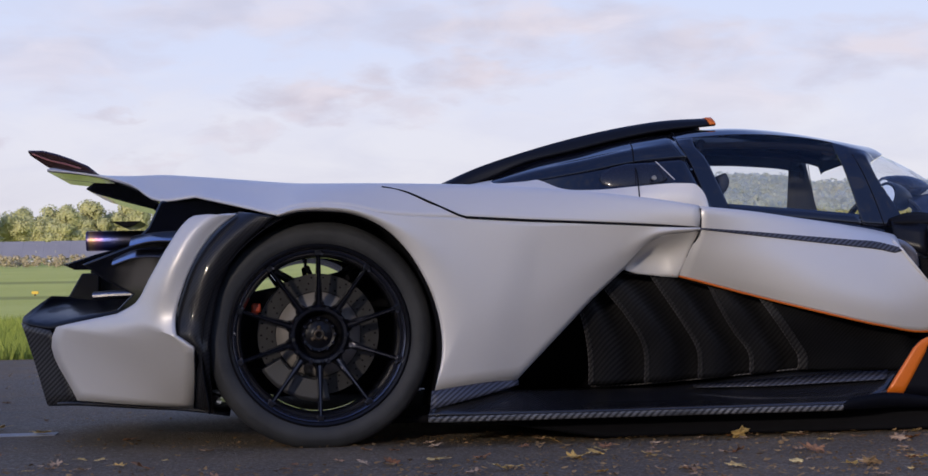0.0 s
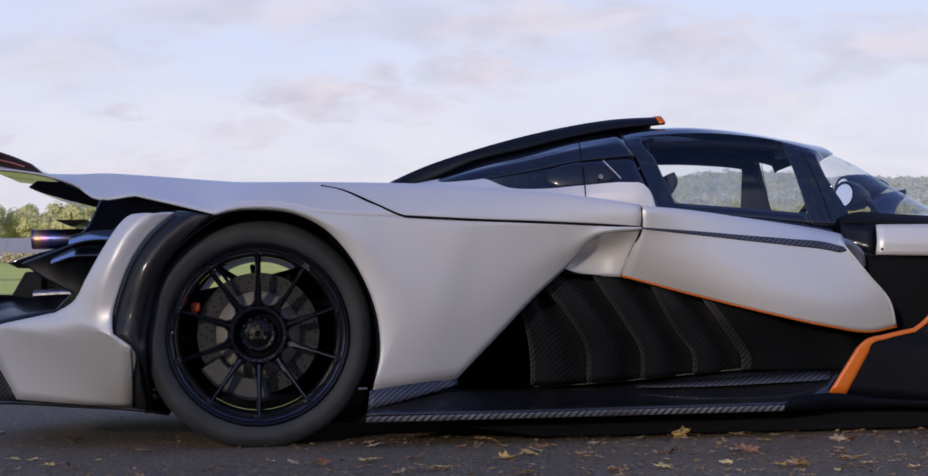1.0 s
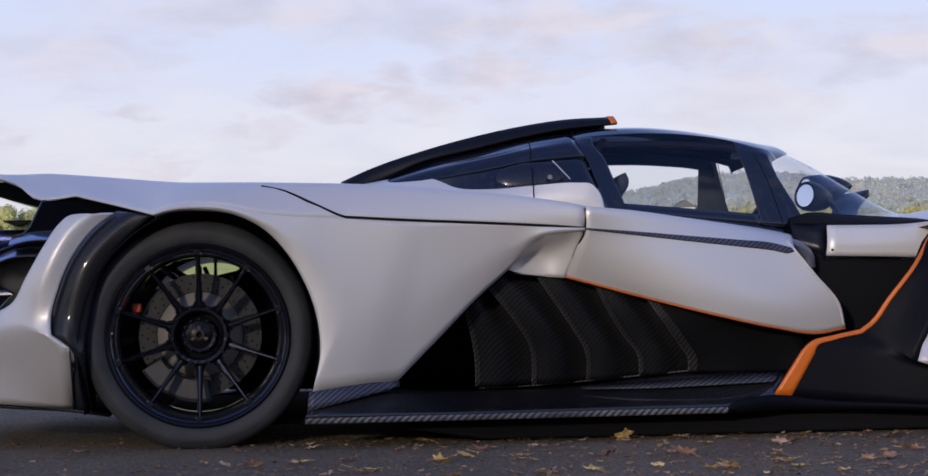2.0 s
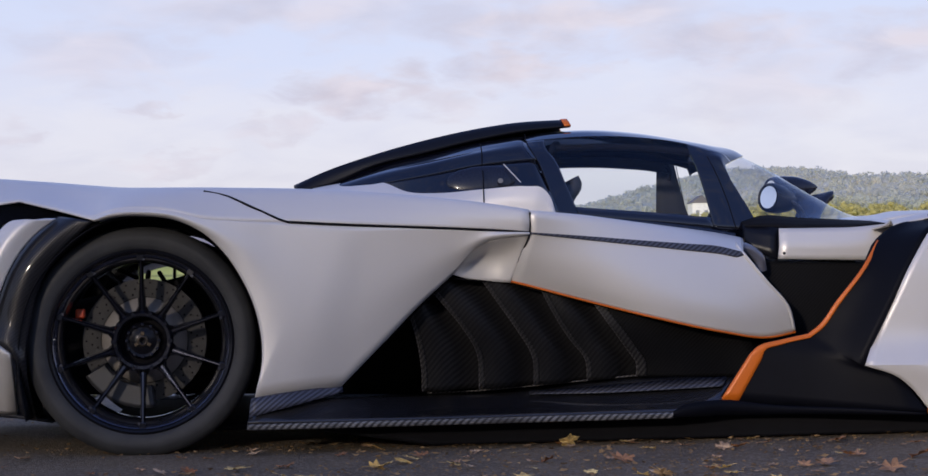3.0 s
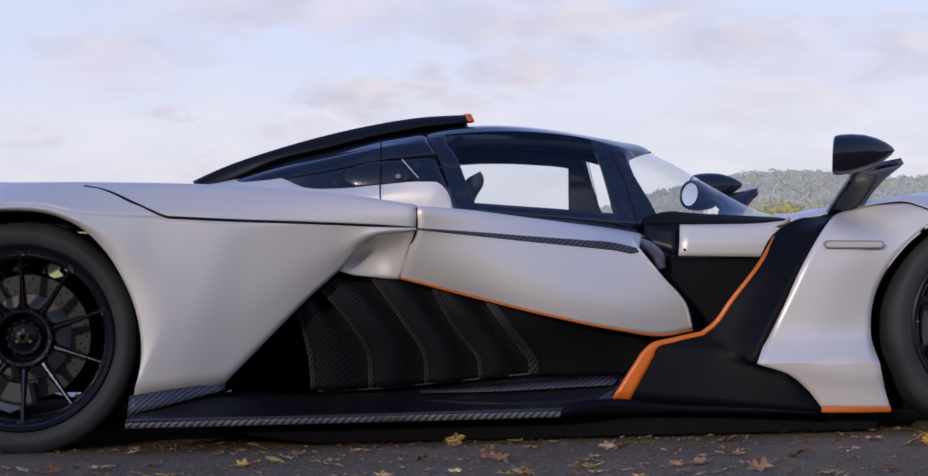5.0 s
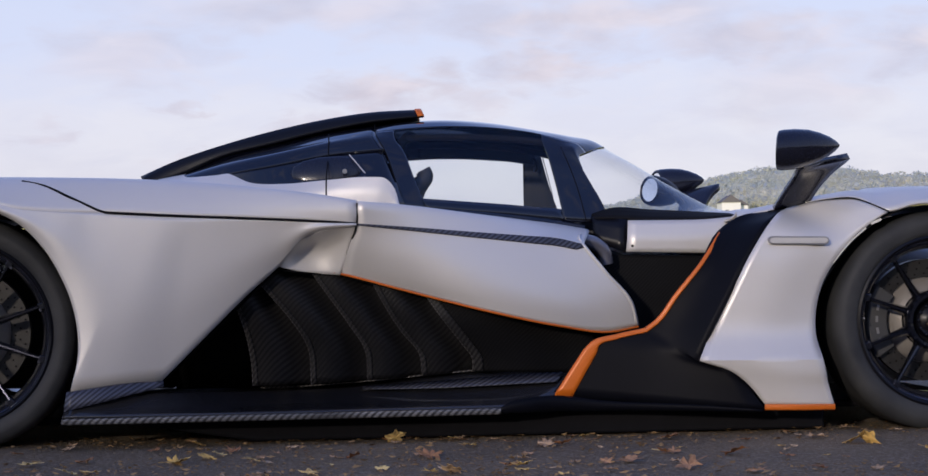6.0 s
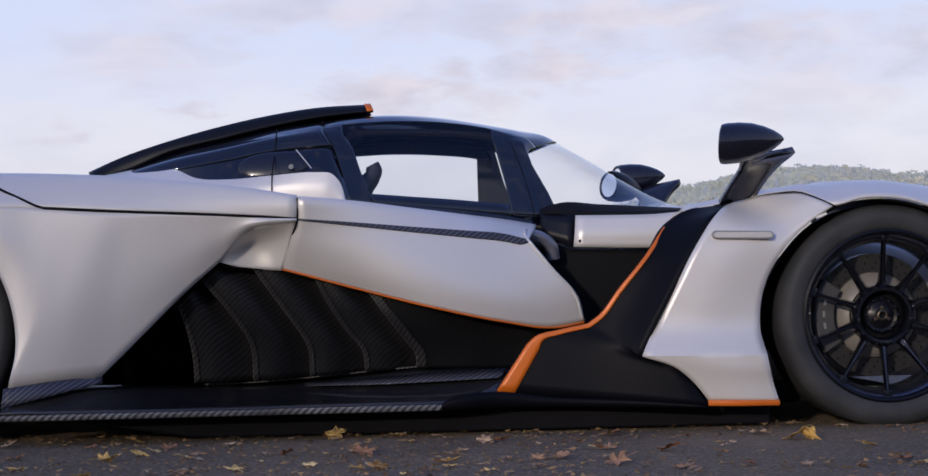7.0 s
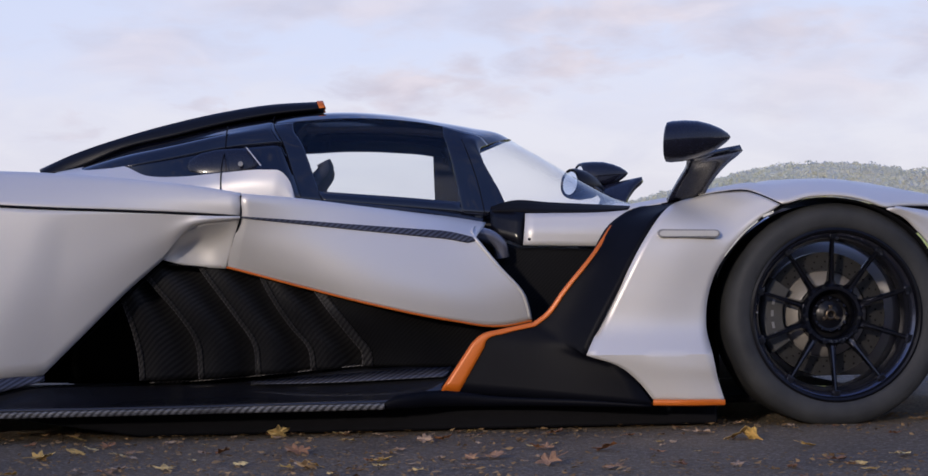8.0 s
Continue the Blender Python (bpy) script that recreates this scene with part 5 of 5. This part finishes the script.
def mesh_of(name, pts, faces, mat, soft=False):
    me = bpy.data.meshes.new(name)
    me.from_pydata(pts.tolist(), [], faces.tolist())
    me.materials.append(mat)
    if soft:
        me.polygons.foreach_set("use_smooth", np.ones(len(me.polygons), bool))
    return me


def tree(rng, h, spread, mat, leaves=900):
    """A tapered trunk with limbs under an uneven crown; root at the origin."""
    root = new("tree")
    bm = bmesh.new()
    rows = [[Vector((.028 * h * (1 - .75 * f) * math.cos(t) + .02 * h * f * math.sin(f * 5), .028 * h * (1 - .75 * f) * math.sin(t), h * .75 * f)) for t in [2 * math.pi * j / 8 for j in range(8)]] for f in (0, .1, .3, .6, 1)]
    bm.free()
    bm = grid_mesh(rows, Vector(), close=True)
    for i in range(7):
        t, z = rng.random() * 6.28, h * (.3 + .06 * i)
        tip = Vector((math.cos(t), math.sin(t), .7)) * spread * .7
        limb = sweep([(0, 0, z), tuple(tip * .5 + Vector((0, 0, z + .05 * h))), tuple(tip + Vector((0, 0, z)))], .010 * h, n=6, up=(.3, .2, 1), steps=2, origin=Vector(), taper=(1, .3))
        me = bpy.data.meshes.new("limb")
        limb.to_mesh(me)
        limb.free()
        bm.from_mesh(me)
    part("trunk", bm, BARK, root)
    k = 16
    c = np.stack([rng.normal(0, spread * .42, k), rng.normal(0, spread * .42, k), h * (.28 + .62 * rng.random(k))], 1)
    fall = 1 - .55 * ((c[:, 2] / h - .35) / .6).clip(0, 1)
    c[:, :2] *= fall[:, None]
    pts, faces = leaf_cloud(rng, c, spread * (.28 + .22 * rng.random(k)), leaves, h * .022, core=.62)
    ob = new("crown", mesh_of("crown", pts, faces, mat))
    ob.parent = root
    return root


rng = np.random.default_rng(7)
kinds = []
for i, (h, sp) in enumerate(((6.0, 2.6), (5.3, 2.7), (6.6, 2.4), (5.0, 2.5))):
    t = tree(rng, h, sp, LEAF_GREEN, 5200)
    tagged(t, "broad autumn tree with yellow-green leaves at the field's edge", "tree", "trees along the field")
    kinds.append(t)
spots = [(-43 + 2.3 * i + rng.normal(0, .6), 196 + rng.normal(0, 7)) for i in range(15)] + [(-43 + 2.2 * i + rng.normal(0, .8), 208 + rng.normal(0, 4)) for i in range(16)]
for i, (x, y) in enumerate(spots):
    m = pose(x, y, float(height(x, y)) - .1, 0, 0, rng.random() * 360)
    if i < 4:
        kinds[i].matrix_basis = m
    else:
        c = copy_thing(kinds[i % 4], m)
        f = .8 + .45 * rng.random()
        c.scale = (f, f, f)

# a wooded belt behind them and the forest on the hill
def forest(name, label, spots, hmin, hmax, leaves, mat, seed, leaf=.075, core=.62):
    r = np.random.default_rng(seed)
    allp, allf, base = [], [], 0
    for x, y in spots:
        h = hmin + (hmax - hmin) * r.random()
        k = 6
        z = float(height(x, y))
        c = np.stack([x + r.normal(0, h * .16, k), y + r.normal(0, h * .16, k), z + h * (.25 + .6 * r.random(k))], 1)
        p, f = leaf_cloud(r, c, h * (.14 + .12 * r.random(k)), leaves, h * leaf, core=core)
        allp.append(p)
        allf.append(f + base)
        base += len(p)
    ob = new(name, mesh_of(name, np.concatenate(allp), np.concatenate(allf), mat))
    return tagged(ob, label, "woodland", kind="stuff")


def polar(a, d):
    return d * math.sin(radians(a)), d * math.cos(radians(a)) - 5.8


r2, r4 = np.random.default_rng(3), np.random.default_rng(21)
r2.random(3400)
forest("hill_forest", "mixed autumn forest covering the hill, haze in its leaf colour", [polar(6.8 + 17 * r4.random() ** .9, 430 + 330 * r4.random()) for _ in range(4200)], 3.2, 7.2, 110, LEAF_HAZED, 5, .078, core=0)
forest("far_tree_belt", "line of distant trees, haze put into the leaf colour", [polar(-16 + 13 * r2.random(), 300 + 60 * r2.random()) for _ in range(150)], 4, 6.5, 500, LEAF_HAZED, 6, .032)
forest("hedge", "yellow-green hedge at the foot of the hill", [polar(10.5 + 12 * r2.random(), 235 + 14 * r2.random()) for _ in range(170)], 2.0, 3.6, 420, LEAF_YELLOW, 8, .036)
forest("rough_verge", "rough dry bushes along the field's edge", [polar(-16 + 16 * r2.random(), 112 + 12 * r2.random()) for _ in range(240)], .45, .95, 300, LEAF_DRY, 9, .055)

# unseen woods added behind the camera, to dim the sun and darken reflections
forest("unseen_dark_wood", "unseen dark wood added to darken reflections in the car", [(-120 + 240 * r2.random(), -56 - 10 * r2.random()) for _ in range(380)], 7.0, 10.0, 400, LEAF_DARK, 12, core=0)
forest("sun_filter_wood", "unseen thin tall trees added to filter the sun on the car", [(-108.8 + 240 * r2.random(), -62 - 14 * r2.random()) for _ in range(500)], 17, 23, 27, LEAF_DARK, 17, .035, core=0)

# solar panels: rows on low frames
def solar_table():
    root = new("solar_panel")
    for i in range(4):
        bm = block(-3.0 + i * 1.5, -1.54 + i * 1.5, 0, .04, 0, 2.1, Vector())
        p = part("panel", bm, PANEL_BLUE, root, bevel=.01)
        p.rotation_euler = (radians(-52), 0, 0)
        p.location = (0, 0, .6)
    for x in (-2.6, 2.4):
        part("leg", block(x, x + .1, .55, .65, -.3, 1.15, Vector()), GREY_FIT, root)
        part("leg", block(x, x + .1, 1.25, 1.35, -.3, 1.6, Vector()), GREY_FIT, root)
    return tagged(root, "blue-grey tilted solar panel table on a metal frame", "solar panel", "solar panels on the field")


first = solar_table()
k = 0
for row in range(5):
    for col in range(7):
        x, y = -38 + col * 6.4, 128 + row * 9
        m = pose(x, y, float(height(x, y)))
        if k == 0:
            first.matrix_basis = m
        else:
            copy_thing(first, m)
        k += 1

# white farmhouse on the hill
def house(x, y, w_, d_, h_):
    z = float(height(x, y))
    root = new("farmhouse")
    root.location = (x, y, z)
    part("wall", block(-w_, w_, 0, d_, -1, h_, Vector()), WALL_WHITE, root)
    part("roof", prism([(-w_ - .3, h_), (w_ + .3, h_), (0, h_ + w_ * .8)], -.2, d_ + .2, Vector()), ROOF_SLATE, root)
    for i in (-.45, .45):
        part("window", block(w_ * i - .4, w_ * i + .4, -.05, .05, h_ * .5, h_ * .5 + 1.1, Vector()), GREY_FIT, root)
    return tagged(root, "small white rendered house among trees on the hill", "house")


hx, hy = polar(12.95, 415)
house(hx, hy, 2.2, 5, 5.5)
hx, hy = polar(13.25, 418)
house(hx, hy, 1.6, 4, 4.5)

# small yellow marker in the field
marker = new("field_marker")
marker.location = (-6.05, 42.6, float(height(-6.05, 42.6)))
part("stake", block(-.02, .02, -.02, .02, -.1, .06, Vector()), BARK, marker)
part("board", block(-.09, .09, -.03, .03, .05, .13, Vector()), MARK_YELLOW, marker, bevel=.012)
tagged(marker, "small low yellow marker board in the grass", "marker")

# grass along the asphalt edge
def blades(n, x0, x1, y0, y1, h, seed):
    r = np.random.default_rng(seed)
    x, y = x0 + (x1 - x0) * r.random(n), y0 + (y1 - y0) * r.random(n) ** 1.6
    z = np.maximum(height(x, y), -.02) - .01
    hh = h * (.5 + r.random(n))
    t = r.random(n) * 6.28
    wd = .012
    dx, dy = np.cos(t) * wd, np.sin(t) * wd
    lx, ly = r.normal(0, .35, n) * hh, r.normal(0, .35, n) * hh
    pts = np.stack([np.stack([x - dx, y - dy, z], 1), np.stack([x + dx, y + dy, z], 1), np.stack([x + lx, y + ly, z + hh], 1)], 1).reshape(-1, 3)
    return pts, np.arange(n * 3).reshape(-1, 3)


pts, faces = blades(26000, -4.5, 0.0, EDGE - .05, EDGE + 14, .13, 4)
tagged(new("grass", mesh_of("grass", pts, faces, GRASS)), "short lit grass along the asphalt's edge", "grass", kind="stuff")

# ---- fallen leaves ----
def leaf_mesh(seed, lobes):
    r = random.Random(seed)
    bm = bmesh.new()
    c = bm.verts.new((0, 0, .006))
    ring = []
    n = lobes * 4
    for i in range(n):
        t = 2 * math.pi * i / n
        rad = (1.0, .78, .55, .8)[i % 4] * (.8 + .4 * r.random())
        x, y = .036 * rad * math.cos(t) * 1.2, .036 * rad * math.sin(t)
        ring.append(bm.verts.new((x, y, .003 + .012 * r.random() * rad + 3.5 * (x * x + y * y) * r.random())))
    for i in range(n):
        bm.faces.new((c, ring[i], ring[(i + 1) % n]))
    s = [bm.verts.new(p) for p in ((.002, .0, .007), (-.002, .0, .007), (-.004, -.065, .004), (-.001, -.065, .004))]
    bm.faces.new(s)
    bmesh.ops.recalc_face_normals(bm, faces=bm.faces)
    bmesh.ops.solidify(bm, geom=bm.faces[:], thickness=.0009)
    me = bpy.data.meshes.new("fallen_leaf")
    bm.to_mesh(me)
    bm.free()
    return me


dry = [leaf_mesh(i, 5 + i % 3) for i in range(6)]
for me in dry:
    me.materials.append(LITTER)
gold = [leaf_mesh(20 + i, 5) for i in range(3)]
for me in gold:
    me.materials.append(LITTER_GOLD)
r3 = random.Random(11)


def drop_leaf(x, y, size, tilt, golden):
    me = r3.choice(gold if golden else dry)
    ob = new("fallen_leaf", me)
    ob.matrix_basis = pose(x, y, .003 + .012 * abs(math.sin(radians(tilt))) * size, tilt, r3.uniform(-12, 12), r3.uniform(0, 360)) @ Matrix.Scale(size, 4)
    tagged(ob, "curled golden leaf lying on the asphalt" if golden else "dry brown leaf lying on the asphalt", "leaf", "fallen leaves on the asphalt")


SPOTS = [(-.63, .41), (.10, -.63), (.18, -.65), (.45, -.56), (.46, -.90), (.51, -.86), (.71, -.64), (.79, -.53), (.93, -.65), (.97, -.72), (1.09, -1.01), (1.21, -.61), (1.40, -.58),
         (1.40, -1.05), (1.45, -1.07), (1.62, -.92), (1.64, -1.06), (1.88, -.91), (1.78, -.37), (.31, -.62), (.73, -.66), (.74, -.12), (.86, -.35), (1.42, -.66), (1.47, -1.02), (1.65, -.95),
         (1.84, -.35), (1.95, -.90), (2.07, -1.09), (2.08, -.67), (2.18, -.25), (2.26, -.77), (2.22, -1.22), (2.39, -1.19), (2.61, -.33), (2.81, -.80), (2.79, -1.17), (-.79, -.39), (-.60, -.49), (-.53, -.59)]
for x, y in SPOTS:
    drop_leaf(x, y, r3.uniform(.5, .9), r3.uniform(-24, 24), r3.random() < .3)
for i in range(200):
    drop_leaf(r3.uniform(-1.9, 3.9), -1.6 + 1.65 * r3.random() ** .8, r3.choice((.28, .36, .45, .55)) * r3.uniform(.8, 1.15), r3.uniform(-12, 12), r3.random() < .22)
for i in range(50):
    drop_leaf(r3.uniform(-3.5, -.6), r3.uniform(.3, 8.0), r3.uniform(.6, 1.1), r3.uniform(-12, 12), r3.random() < .2)
drop_leaf(1.345, -.13, .95, 50, True)
drop_leaf(2.715, -.53, .9, 65, True)
drop_leaf(2.68, -.52, 1.0, 25, True)

# crumbs of leaf and grit, too many to count
def crumbs(n, seed):
    r = np.random.default_rng(seed)
    x, y = r.uniform(-2.6, 4.6, n), -1.75 + 2.0 * r.random(n)
    y = np.where(r.random(n) < .25, r.uniform(.3, 7.5, n), y)
    clump = np.sin(x * 2.1 + 1.3 * np.sin(y * 3)) + np.sin(y * 5 + x * .7)
    keep = clump + 1.6 * r.random(n) > .2
    x, y = x[keep], y[keep]
    n = len(x)
    s = .003 + .011 * r.random(n) ** 2.5
    t = r.random(n) * 6.28
    base = np.stack([x, y, np.full(n, .0025)], 1)
    pts = []
    for k in range(4):
        a = t + k * math.pi / 2
        rad = s * (.6 + .7 * r.random(n)) * (1.0 if k % 2 else .6)
        pts.append(base + np.stack([np.cos(a) * rad, np.sin(a) * rad, .8 * s * r.random(n)], 1))
    pts.append(base + np.stack([0 * s, 0 * s, .55 * s], 1))
    i = np.arange(n)
    faces = np.concatenate([np.stack([i + n * k, i + n * ((k + 1) % 4), i + 4 * n], 1) for k in range(4)])
    return np.concatenate(pts), faces


pts, faces = crumbs(17000, 31)
tagged(new("leaf_crumbs", mesh_of("leaf_crumbs", pts, faces, CRUMB)), "scattered crumbs of dry leaf and grit on asphalt", "leaf litter", kind="stuff")
